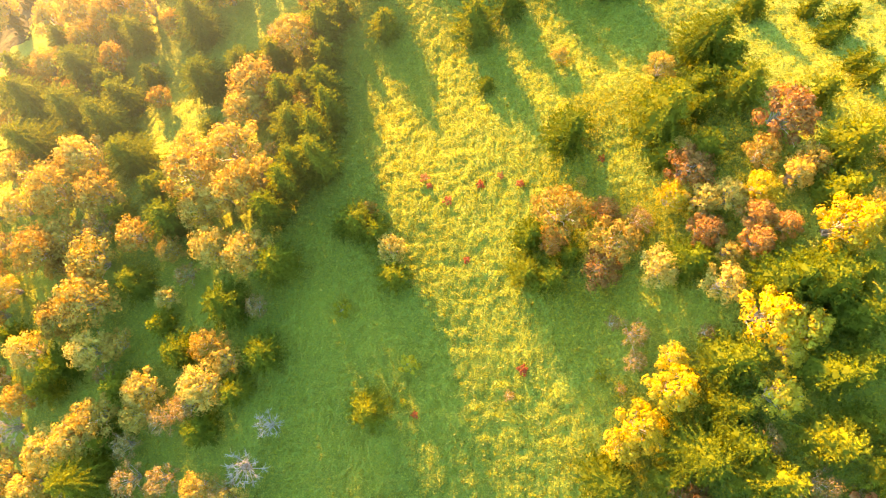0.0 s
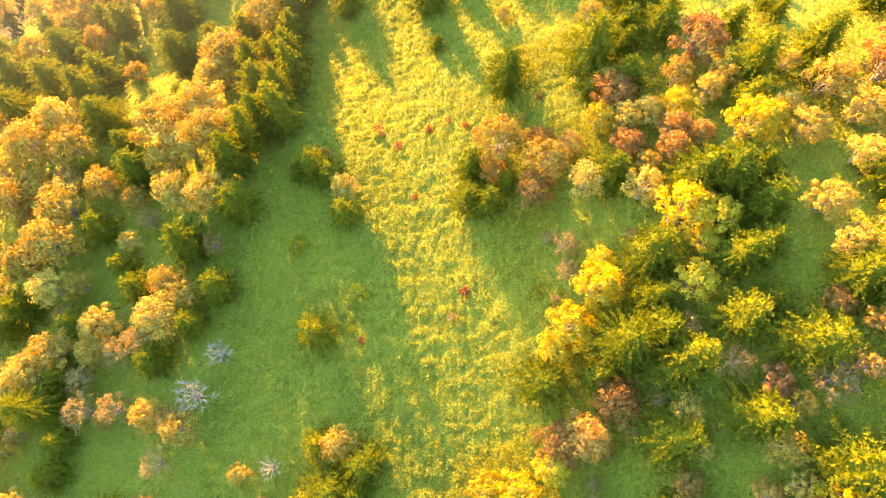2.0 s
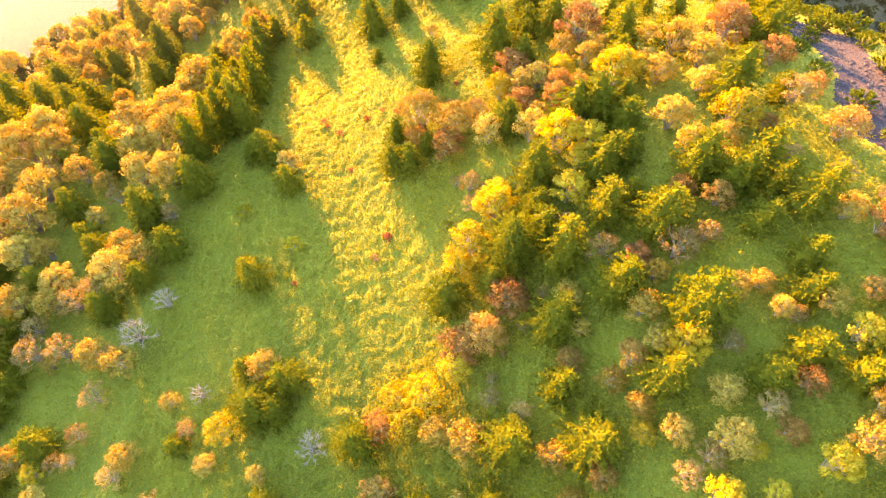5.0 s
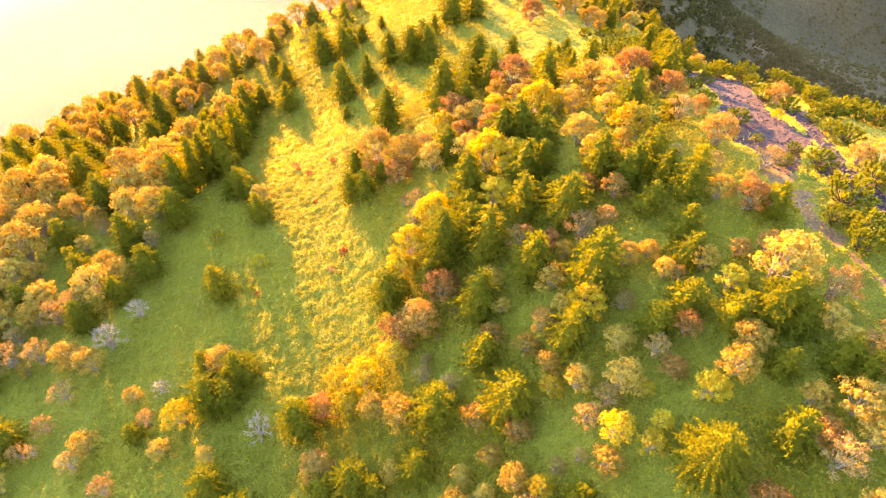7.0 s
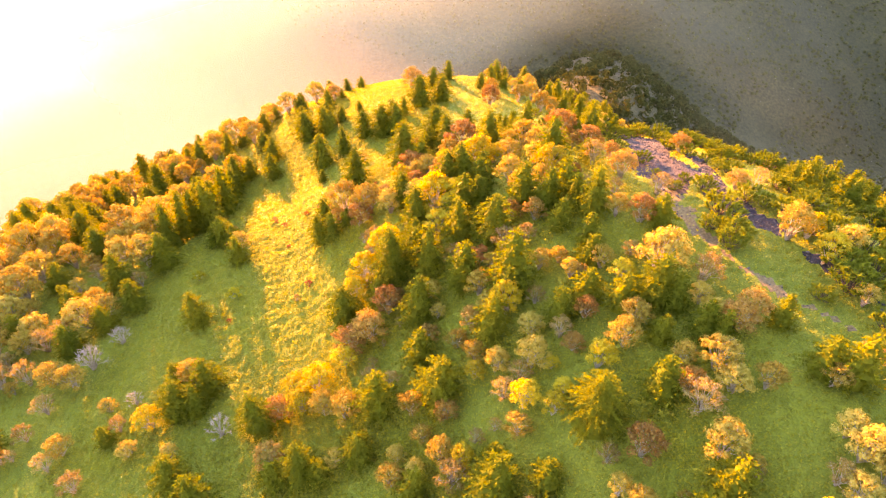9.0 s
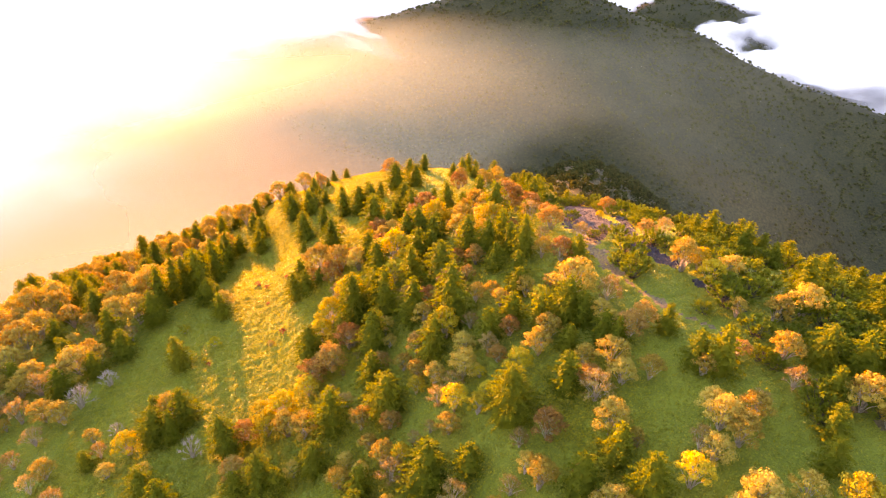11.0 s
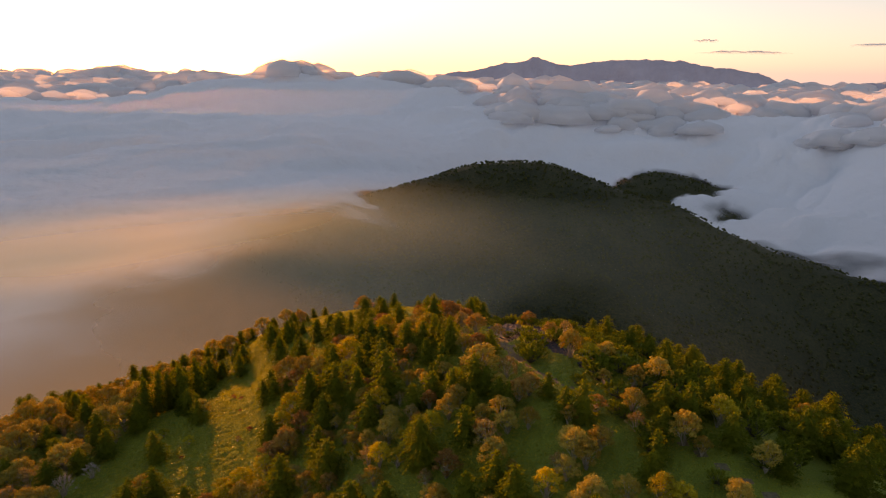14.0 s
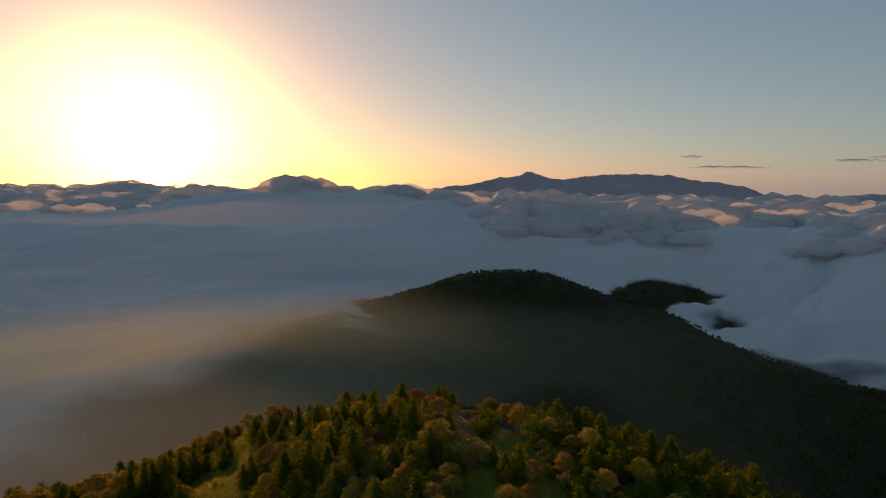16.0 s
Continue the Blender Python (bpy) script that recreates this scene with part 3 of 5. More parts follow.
FIRS_A = (
    (-40.2, 1.5, 3.6, 2.7), (-41.9, 22.1, 7.2, 5.3), (-39.1, 26.5, 7.6, 5.6), (-45.2, 28.2, 7.6, 5.6),
    (-40.4, 32.8, 7.0, 5.2), (-30.1, -10.3, 6.4, 4.7), (-28.9, -7.4, 3.3, 2.5), (-17.1, -2.9, 3.9, 2.9),
    (-34.2, -0.9, 4.2, 3.1), (-22.5, 0.4, 4.6, 3.4), (-24.7, 2.9, 3.4, 2.5), (-18.2, 4.3, 5.3, 3.9),
    (-27.7, 6.5, 4.2, 3.1), (-24.6, 12.7, 5.3, 3.9), (-30.4, 13.6, 3.3, 2.5), (-27.2, 16.1, 3.7, 2.7),
    (-30.5, 19.9, 6.4, 4.7), (-34.2, 24.1, 6.8, 5.0), (-24.3, 29.1, 6.4, 4.8), (-20.5, 30.7, 4.5, 3.3),
    (-16.6, 31.1, 4.8, 3.6), (-26.4, 36.3, 6.8, 5.0), (-37.2, 38.7, 3.8, 3.0), (-25.2, 54.3, 3.7, 2.9),
)
FIRS_B = (
    (1.6, -27.2, 4.9, 3.6), (-1.4, -24.6, 4.7, 3.5), (5.5, -19.6, 4.5, 3.3), (-10.0, -19.2, 2.4, 1.8),
    (-1.6, -16.9, 3.6, 2.7), (-3.6, -16.5, 4.8, 3.5), (-0.8, -14.4, 4.8, 3.6), (-4.6, -13.1, 3.1, 2.3),
    (-5.2, -4.3, 4.6, 3.4), (-14.9, 0.2, 4.5, 3.3), (-3.4, 6.7, 3.5, 2.6), (-13.8, 7.9, 5.3, 3.9),
    (-5.3, 10.8, 3.3, 2.5), (-8.2, 11.3, 2.4, 1.8), (-6.9, 11.8, 4.0, 3.0), (-14.7, 13.0, 6.9, 3.1),
    (-13.6, 15.2, 6.9, 3.1), (-12.3, 17.3, 6.9, 3.6), (-10.5, 17.5, 6.9, 3.6), (-11.0, 20.4, 6.9, 3.7),
    (-13.2, 21.5, 6.9, 4.8), (-9.8, 23.0, 6.9, 2.7), (4.8, 24.5, 2.1, 1.6), (-15.3, 25.8, 6.9, 3.4),
)
FIRS_C = (
    (-10.7, 26.0, 6.9, 3.4), (-13.0, 27.0, 4.6, 3.4), (-11.2, 30.3, 5.2, 3.2), (3.8, 30.5, 5.0, 3.7),
    (-11.9, 33.6, 6.0, 3.8), (-5.0, 32.8, 4.4, 2.8), (-9.8, 35.8, 3.7, 2.7), (-6.1, 38.3, 3.9, 3.1),
    (-13.5, 40.4, 3.6, 2.8), (-0.5, 41.5, 5.1, 4.1), (2.7, 42.1, 4.3, 3.4), (-8.7, 43.3, 3.6, 2.8),
    (2.9, 44.6, 3.9, 3.1), (5.2, 44.6, 2.5, 2.0), (-1.5, 45.1, 4.5, 3.6), (-15.1, 50.3, 3.6, 2.9),
    (1.8, 52.8, 3.7, 3.0), (-5.1, 57.9, 3.3, 2.7), (-10.2, 58.3, 3.0, 2.4), (3.4, 59.0, 1.8, 1.4),
    (-5.0, 60.4, 3.0, 2.4), (0.7, 62.8, 3.0, 2.4), (3.6, 65.9, 2.7, 2.1), (25.7, -30.5, 5.1, 3.8),
)
FIRS_D = (
    (19.9, -28.5, 3.4, 2.5), (25.8, -28.3, 3.3, 2.4), (10.3, -25.3, 4.5, 3.4), (11.8, -25.3, 3.1, 2.3),
    (8.0, -25.2, 3.2, 2.4), (15.1, -24.4, 3.8, 2.8), (21.8, -20.7, 5.2, 3.8), (16.4, -20.5, 5.6, 4.1),
    (26.1, -17.5, 4.5, 3.4), (20.0, -12.6, 4.7, 3.5), (12.4, -8.6, 4.8, 3.5), (16.0, -8.4, 3.1, 2.3),
    (27.1, -6.6, 4.9, 3.6), (17.5, -6.1, 6.3, 4.7), (19.5, -5.1, 4.4, 3.3), (25.9, -4.0, 2.7, 2.0),
    (19.2, -3.3, 4.0, 2.9), (24.2, -1.1, 4.6, 3.4), (19.7, -0.4, 4.9, 3.6), (26.1, -0.4, 3.6, 2.7),
    (26.5, 2.3, 3.7, 2.7), (24.8, 4.7, 5.2, 3.8), (22.7, 4.9, 4.8, 3.6), (26.8, 5.1, 3.3, 2.5),
)
FIRS_E = (
    (9.1, 6.0, 3.5, 2.6), (17.8, 6.5, 4.2, 3.1), (7.5, 6.7, 4.2, 3.1), (10.7, 7.8, 2.4, 1.8),
    (7.8, 9.5, 3.7, 2.7), (20.1, 14.9, 3.3, 2.5), (17.5, 15.0, 2.9, 2.1), (10.9, 17.9, 5.5, 4.1),
    (17.4, 18.2, 5.7, 4.2), (20.3, 18.8, 2.9, 2.1), (23.0, 19.5, 4.7, 3.5), (20.5, 20.9, 3.5, 2.6),
    (22.9, 22.8, 3.5, 2.6), (21.3, 24.5, 5.9, 4.4), (26.4, 28.6, 2.9, 2.2), (15.7, 33.4, 5.0, 3.7),
    (7.2, 32.2, 4.2, 2.3), (13.0, 34.9, 5.1, 3.8), (14.8, 36.0, 5.1, 3.8), (10.3, 36.1, 4.6, 3.4),
    (16.3, 41.3, 2.9, 2.3), (19.0, 45.4, 5.3, 4.2), (8.1, 47.5, 1.8, 1.4), (22.5, 47.7, 4.8, 3.8),
)
FIRS_F = (
    (21.2, 56.8, 3.8, 3.0), (24.0, 62.6, 3.4, 2.7), (6.3, 66.2, 2.3, 1.8), (49.8, -43.6, 3.7, 2.7),
    (48.0, -43.4, 3.3, 2.4), (46.2, -40.9, 3.3, 2.4), (33.9, -37.1, 2.8, 2.1), (47.9, -28.0, 3.7, 2.7),
    (32.6, -27.4, 5.9, 4.4), (46.4, -27.2, 3.1, 2.3), (36.8, -26.9, 3.6, 2.7), (41.4, -23.7, 2.6, 1.9),
    (45.6, -23.0, 2.6, 1.9), (40.6, -23.0, 2.9, 2.1), (37.7, -22.5, 2.5, 1.8), (39.3, -19.9, 3.3, 2.4),
    (38.1, -18.9, 4.1, 3.1), (35.9, -18.8, 3.2, 2.4), (31.5, -18.3, 3.4, 2.5), (33.4, -17.2, 3.3, 2.5),
    (28.1, -14.0, 5.8, 4.3), (34.4, -13.4, 3.0, 2.3), (34.6, -11.4, 3.1, 2.3), (40.8, -10.4, 3.2, 2.4),
)
FIRS_G = (
    (32.7, -8.2, 3.3, 2.4), (31.9, -4.8, 4.8, 3.5), (30.2, -3.0, 4.5, 3.3), (37.4, 3.3, 2.7, 2.0),
    (33.6, 3.4, 5.2, 3.9), (32.1, 12.6, 3.1, 2.3), (28.1, 18.7, 3.3, 2.4), (32.1, 20.3, 2.4, 1.8),
    (32.0, 21.8, 2.7, 2.0), (31.3, 24.9, 2.5, 1.9), (32.5, 26.4, 3.0, 2.2), (30.9, 28.1, 2.5, 1.8),
    (30.2, 57.6, 2.7, 2.2), (34.8, 59.2, 2.6, 2.1), (50.5, -42.2, 3.2, 2.3),
    (51.7, -36.9, 2.6, 1.9), (53.1, -34.5, 2.7, 2.0), (60.7, -32.4, 3.4, 2.5), (54.6, -31.2, 2.9, 2.1),
    (58.0, -28.6, 3.6, 2.7), (55.8, -27.5, 3.7, 2.8), (61.0, -26.8, 3.8, 2.8),
)
# firs added on the sunward side to throw shade on the stony patch
FIRS_H = (
    (40.3, 14.8, 4.6, 2.8), (41.0, 18.2, 4.5, 2.8), (40.2, 21.5, 4.6, 2.8), (39.5, 11.6, 4.2, 2.8),
    (42.3, 21.4, 4.0, 2.8),
)
FIRS = FIRS_A + FIRS_B + FIRS_C + FIRS_D + FIRS_E + FIRS_F + FIRS_G + FIRS_H
ORANGE_TREES_A = (
    (-41.7, 14.4, 4.1, 3.4), (-43.1, 19.2, 4.3, 3.6), (-51.3, 30.7, 4.9, 4.1), (-48.4, 32.2, 4.9, 4.1),
    (-45.8, 34.0, 4.9, 4.1), (-41.8, 37.8, 4.6, 3.8), (-47.6, 41.2, 5.2, 4.3), (-56.6, 44.5, 5.5, 4.6),
    (-16.5, -12.0, 3.2, 2.7), (-24.0, -11.5, 1.8, 1.5), (-35.9, -11.5, 3.6, 3.0), (-19.5, -10.9, 3.4, 2.8),
    (-34.1, -8.4, 4.2, 3.5), (-31.2, -7.3, 4.7, 3.9), (-29.8, -5.4, 4.7, 3.9), (-25.9, -5.2, 3.5, 3.0),
    (-25.4, -3.0, 4.1, 3.4), (-19.5, -2.5, 4.6, 3.8), (-17.9, -0.6, 3.5, 2.9), (-30.9, 0.4, 4.3, 3.6),
    (-19.6, 0.9, 3.6, 3.0), (-28.5, 0.9, 3.1, 2.6), (-34.8, 3.5, 4.4, 3.7), (-31.5, 4.9, 6.0, 5.0),
)
ORANGE_TREES_B = (
    (-24.4, 5.0, 2.5, 2.1), (-16.3, 8.7, 4.8, 4.0), (-31.5, 8.9, 5.0, 4.2), (-20.1, 9.4, 4.9, 4.0),
    (-24.5, 9.7, 2.8, 2.4), (-38.0, 10.0, 5.1, 4.3), (-35.4, 11.0, 4.5, 3.8), (-21.8, 13.3, 4.4, 3.7),
    (-19.7, 14.8, 5.0, 4.2), (-17.4, 15.2, 5.6, 4.6), (-32.6, 15.5, 5.2, 4.4), (-36.9, 16.3, 6.0, 5.0),
    (-22.6, 16.6, 6.0, 5.0), (-16.3, 17.1, 4.4, 3.7), (-19.2, 19.2, 6.0, 5.0), (-35.1, 19.5, 6.0, 5.0),
    (-18.8, 24.7, 4.8, 4.0), (-18.4, 27.3, 6.0, 5.0), (-33.9, 41.1, 4.9, 4.1), (-22.4, 54.8, 4.6, 3.9),
    (-19.6, 58.0, 4.7, 3.9), (-2.4, -21.8, 2.1, 1.7), (-7.1, -20.9, 2.1, 1.8), (-14.1, -20.0, 2.7, 2.3),
)
ORANGE_TREES_C = (
    (-11.1, -15.5, 2.0, 1.7), (-2.8, -13.4, 3.3, 2.8), (-3.7, 9.0, 2.9, 2.4), (-5.7, 12.9, 1.8, 1.5),
    (-14.2, 32.8, 5.0, 4.2), (-11.9, 47.8, 4.7, 3.9),
    (-7.4, 58.7, 4.6, 3.8), (-2.2, 60.6, 4.3, 3.6), (18.1, -27.3, 2.6, 2.2), (20.1, -27.1, 1.9, 1.6),
    (21.9, -26.4, 2.7, 2.3), (20.6, -24.4, 1.9, 1.6), (13.2, -24.4, 2.1, 1.7), (26.4, -20.9, 2.4, 2.0),
    (13.6, -20.2, 3.3, 2.8), (11.7, -19.3, 3.0, 2.5), (26.2, -15.2, 2.5, 2.1), (16.3, 6.3, 3.4, 2.8),
    (13.5, 8.2, 4.0, 3.4), (20.8, 10.9, 2.9, 2.4), (10.2, 10.9, 4.7, 3.9), (19.1, 11.1, 2.9, 2.4),
)
ORANGE_TREES_D = (
    (24.9, 12.1, 2.8, 2.3), (12.0, 13.9, 1.1, 0.9), (23.3, 14.1, 2.9, 2.4), (18.6, 14.9, 2.5, 2.1),
    (18.3, 22.8, 2.7, 2.3), (11.1, 26.0, 1.8, 1.5), (44.1, -41.0, 3.1, 2.6), (45.0, -40.0, 3.0, 2.5),
    (49.2, -39.0, 2.6, 2.2), (46.4, -38.9, 3.1, 2.6), (45.1, -35.2, 2.5, 2.1), (47.0, -34.5, 2.9, 2.4),
    (36.6, -33.9, 1.2, 1.0), (46.2, -33.0, 3.0, 2.5), (48.5, -32.6, 2.6, 2.2), (40.8, -32.6, 1.3, 1.1),
    (33.2, -32.5, 2.1, 1.7), (46.1, -31.6, 2.3, 1.9), (46.7, -28.2, 2.1, 1.7), (43.0, -27.8, 2.3, 1.9),
    (40.5, -25.7, 3.2, 2.7), (38.6, -24.8, 2.1, 1.8), (35.4, -22.3, 2.7, 2.2), (28.9, -21.7, 3.0, 2.5),
)
ORANGE_TREES_E = (
    (36.4, -20.8, 2.7, 2.3), (29.2, -18.9, 2.4, 2.0), (39.0, -16.3, 4.4, 3.6), (32.8, -14.4, 1.9, 1.6),
    (35.2, -14.3, 2.2, 1.9), (49.9, -14.0, 3.2, 2.7), (30.1, -0.9, 2.8, 2.3), (32.3, 5.1, 3.0, 2.5),
    (29.9, 7.8, 3.1, 2.6), (33.2, 8.6, 3.6, 3.0), (31.9, 11.2, 3.8, 3.1), (53.6, -39.9, 1.8, 1.5),
    (56.3, -32.3, 3.2, 2.6), (53.2, -27.3, 2.8, 2.3), (57.2, -21.8, 3.2, 2.7), (53.5, -15.8, 2.8, 2.3),
)
ORANGE_TREES = ORANGE_TREES_A + ORANGE_TREES_B + ORANGE_TREES_C + ORANGE_TREES_D + ORANGE_TREES_E
GOLD_TREES_A = (
    (-22.5, -21.1, 2.2, 1.9), (-5.8, -18.2, 2.9, 2.5), (23.6, -27.4, 2.2, 1.8), (24.8, -20.8, 2.1, 1.7),
    (9.2, -18.4, 3.0, 2.5), (8.4, -16.7, 3.1, 2.6), (10.5, -16.5, 3.5, 3.0), (27.6, -15.9, 3.3, 2.7),
    (13.0, -14.6, 3.0, 2.5), (13.4, -6.4, 2.9, 2.4), (14.3, -5.1, 4.2, 3.5), (21.8, -2.5, 3.4, 2.8),
    (16.3, -2.3, 4.1, 3.5), (16.7, -0.1, 2.4, 2.0), (22.8, 0.3, 2.6, 2.2), (23.5, 1.7, 3.4, 2.8),
    (21.5, 2.4, 4.3, 3.6), (26.3, 8.1, 4.3, 3.6), (17.5, 11.3, 3.0, 2.5), (22.8, 11.5, 2.8, 2.3),
    (43.2, -36.8, 2.8, 2.3), (30.1, -26.0, 2.2, 1.8), (30.8, -24.8, 1.7, 1.4), (28.2, -24.7, 2.8, 2.3),
)
GOLD_TREES_B = (
    (33.5, -23.5, 2.7, 2.2), (30.4, -22.4, 1.3, 1.1), (36.2, -16.5, 2.5, 2.0), (32.9, 0.5, 3.7, 3.1),
    (46.1, 1.9, 1.2, 1.0), (28.2, 8.9, 2.6, 2.2), (53.3, -42.8, 2.4, 2.0), (54.3, -42.4, 2.1, 1.8),
    (52.9, -40.5, 2.5, 2.1), (51.6, -39.6, 3.0, 2.5), (60.8, -29.2, 3.2, 2.7), (51.2, -17.1, 3.0, 2.5),
    (51.5, -13.8, 2.5, 2.1),
)
GOLD_TREES = GOLD_TREES_A + GOLD_TREES_B
RUSSET_TREES_A = (
    (1.8, 58.5, 3.1, 2.9), (7.3, -23.4, 2.8, 2.7), (7.1, -18.7, 2.7, 2.6), (13.5, -13.0, 3.1, 3.0),
    (15.4, -12.5, 3.5, 3.3), (17.1, -10.2, 3.5, 3.3), (12.5, 6.6, 3.1, 3.0), (23.8, 8.6, 2.0, 1.9),
    (9.6, 9.0, 2.4, 2.2), (22.3, 9.5, 2.4, 2.3), (13.3, 11.1, 2.3, 2.2), (18.6, 13.3, 3.5, 3.3),
    (25.0, 16.8, 4.2, 4.0), (17.4, 56.7, 4.2, 4.0), (48.2, -41.7, 2.5, 2.4), (38.6, -26.8, 2.1, 2.0),
    (49.7, -26.8, 2.0, 1.9), (42.6, -22.9, 2.6, 2.5), (43.8, -22.0, 2.5, 2.4), (32.0, -21.5, 1.9, 1.8),
    (33.3, -18.9, 2.0, 1.9), (37.6, -13.8, 1.6, 1.6), (39.3, -9.8, 2.6, 2.4), (30.8, -5.9, 2.3, 2.2),
)
RUSSET_TREES_B = (
    (49.1, -5.4, 2.1, 2.0), (35.3, -0.1, 1.6, 1.5), (48.1, 5.8, 2.3, 2.2), (36.0, 12.0, 3.8, 3.6),
    (37.2, 14.3, 3.7, 3.5), (31.0, 44.7, 3.6, 3.4), (57.1, -31.0, 2.0, 1.9),
)
RUSSET_TREES = RUSSET_TREES_A + RUSSET_TREES_B
PALE_TREES_A = (
    (-19.2, -20.3, 1.6, 1.4), (-18.9, -18.1, 2.2, 1.9), (-18.3, -14.9, 2.8, 2.4), (-17.6, -11.2, 2.7, 2.3),
    (-25.8, -10.5, 3.3, 2.9), (-22.7, -10.4, 3.3, 2.9), (-26.8, -7.8, 2.8, 2.5), (-23.2, -5.4, 3.4, 2.9),
    (-21.2, -4.4, 3.4, 2.9), (-22.6, 7.1, 2.4, 2.1), (-32.0, 11.9, 3.4, 3.0), (-11.0, -24.1, 2.7, 2.3),
    (-14.9, -21.7, 2.6, 2.2), (-9.1, -18.1, 2.1, 1.8), (6.0, -3.2, 1.0, 0.9), (-15.6, 4.3, 2.6, 2.2),
    (22.8, -28.4, 2.8, 2.5), (26.1, -25.7, 1.3, 1.1), (26.8, -23.4, 2.2, 1.9), (28.0, -22.5, 2.2, 1.9),
    (16.7, -13.9, 1.0, 0.8), (28.0, -9.1, 3.3, 2.9), (23.7, -7.8, 2.4, 2.1), (21.1, -5.4, 2.5, 2.2),
)
PALE_TREES_B = (
    (13.8, -2.5, 1.0, 0.8), (14.6, -0.5, 1.9, 1.6), (18.9, 1.5, 1.3, 1.2), (14.5, 1.5, 2.4, 2.0),
    (13.4, 2.4, 1.5, 1.3), (15.4, 9.9, 2.4, 2.1), (24.2, 21.6, 1.5, 1.3), (44.6, -34.2, 2.1, 1.8),
    (40.8, -33.1, 1.1, 1.0), (49.2, -31.9, 2.0, 1.7), (38.8, -28.3, 3.0, 2.6), (31.3, -20.0, 2.2, 1.9),
    (41.7, -18.2, 2.7, 2.3), (29.8, -16.0, 1.9, 1.7), (33.5, -14.7, 1.5, 1.3), (29.8, -8.4, 2.1, 1.8),
    (35.9, -3.2, 1.7, 1.5), (37.9, 2.3, 2.7, 2.3), (52.5, -30.2, 2.0, 1.8), (51.1, -5.2, 2.1, 1.8),
)
PALE_TREES = PALE_TREES_A + PALE_TREES_B
BARE_SHRUBS = (
    (-39.0, -6.8, 3.1, 3.1), (1.7, -19.9, 2.6, 2.6), (-8.5, -15.1, 1.7, 1.7), (-15.7, -9.3, 3.3, 3.3),
    (-13.8, -5.9, 2.4, 2.4),
)
YELLOW_SHRUBS = (
    (-2.5, -3.9, 0.6, 0.7), (-2.0, -0.8, 1.5, 1.6), (-7.9, 3.9, 1.3, 1.5), (12.5, -1.5, 0.9, 1.0),
)
RED_SHRUBS = (
    (-1.5, -4.9, 0.5, 0.6), (2.9, 8.0, 0.5, 0.7), (1.2, 13.5, 0.6, 0.8), (4.1, 14.8, 0.6, 0.7),
    (-0.4, 15.1, 0.5, 0.6), (5.8, 15.4, 0.5, 0.6), (-0.8, 15.9, 0.7, 0.8), (25.5, -9.2, 2.0, 2.4),
    (24.9, -4.8, 0.4, 0.5), (7.1, -1.2, 0.7, 0.9), (7.4, 14.4, 0.5, 0.7), (13.6, 15.7, 0.5, 0.6),
)
DWARF_PINES_A = (
    (49.3, -20.8, 1.1, 1.6), (45.1, -14.6, 1.6, 2.3), (45.9, -13.0, 1.7, 2.4), (44.4, -11.9, 1.2, 1.7),
    (46.1, -9.9, 2.0, 2.9), (49.2, -7.8, 1.5, 2.2), (46.1, -5.7, 1.3, 1.9), (43.6, -5.1, 0.9, 1.3),
    (45.1, -3.6, 0.8, 1.2), (43.1, -1.6, 0.6, 0.9), (49.7, -0.3, 1.1, 1.6), (49.4, 1.8, 1.1, 1.6),
    (42.7, 1.8, 1.3, 1.8), (48.5, 4.4, 1.2, 1.7), (41.8, 6.4, 1.1, 1.6), (47.6, 7.0, 1.4, 2.0),
    (42.0, 10.4, 1.0, 1.5), (48.8, 11.9, 1.1, 1.6), (56.7, -43.2, 1.2, 1.7), (57.6, -39.7, 0.8, 1.1),
    (57.6, -38.1, 0.8, 1.1), (57.0, -37.4, 1.1, 1.5), (62.3, -35.0, 1.8, 2.5), (53.2, -33.1, 1.5, 2.1),
)
DWARF_PINES_B = (
    (57.6, -32.8, 1.5, 2.1), (53.6, -31.9, 1.9, 2.7), (52.1, -28.1, 1.0, 1.4), (64.7, -27.5, 2.4, 3.4),
    (51.6, -27.1, 1.3, 1.9), (69.6, -26.2, 2.2, 3.1), (60.9, -25.2, 2.1, 3.0), (52.4, -24.3, 1.7, 2.5),
    (58.8, -23.2, 2.2, 3.1), (55.7, -21.9, 1.9, 2.7), (58.7, -21.2, 1.8, 2.6), (61.2, -21.2, 1.8, 2.6),
    (51.7, -20.2, 2.0, 2.8), (54.5, -18.5, 1.8, 2.5), (52.2, -18.1, 2.0, 2.8), (56.7, -17.0, 1.6, 2.3),
    (55.5, -15.4, 1.9, 2.7), (53.6, -13.9, 1.9, 2.7), (52.3, -12.9, 1.6, 2.3), (51.4, -10.4, 1.7, 2.5),
    (53.5, -9.2, 1.5, 2.2), (50.4, -8.8, 1.3, 1.8), (55.0, -6.5, 1.3, 1.8), (54.5, -5.5, 1.3, 1.8),
)
DWARF_PINES_C = (
    (53.5, -4.6, 1.2, 1.7), (50.3, -1.8, 1.3, 1.9),
)
DWARF_PINES = DWARF_PINES_A + DWARF_PINES_B + DWARF_PINES_C

def forms_of(count, seed, build):
    return [build(np.random.default_rng(seed + k)) for k in range(count)]


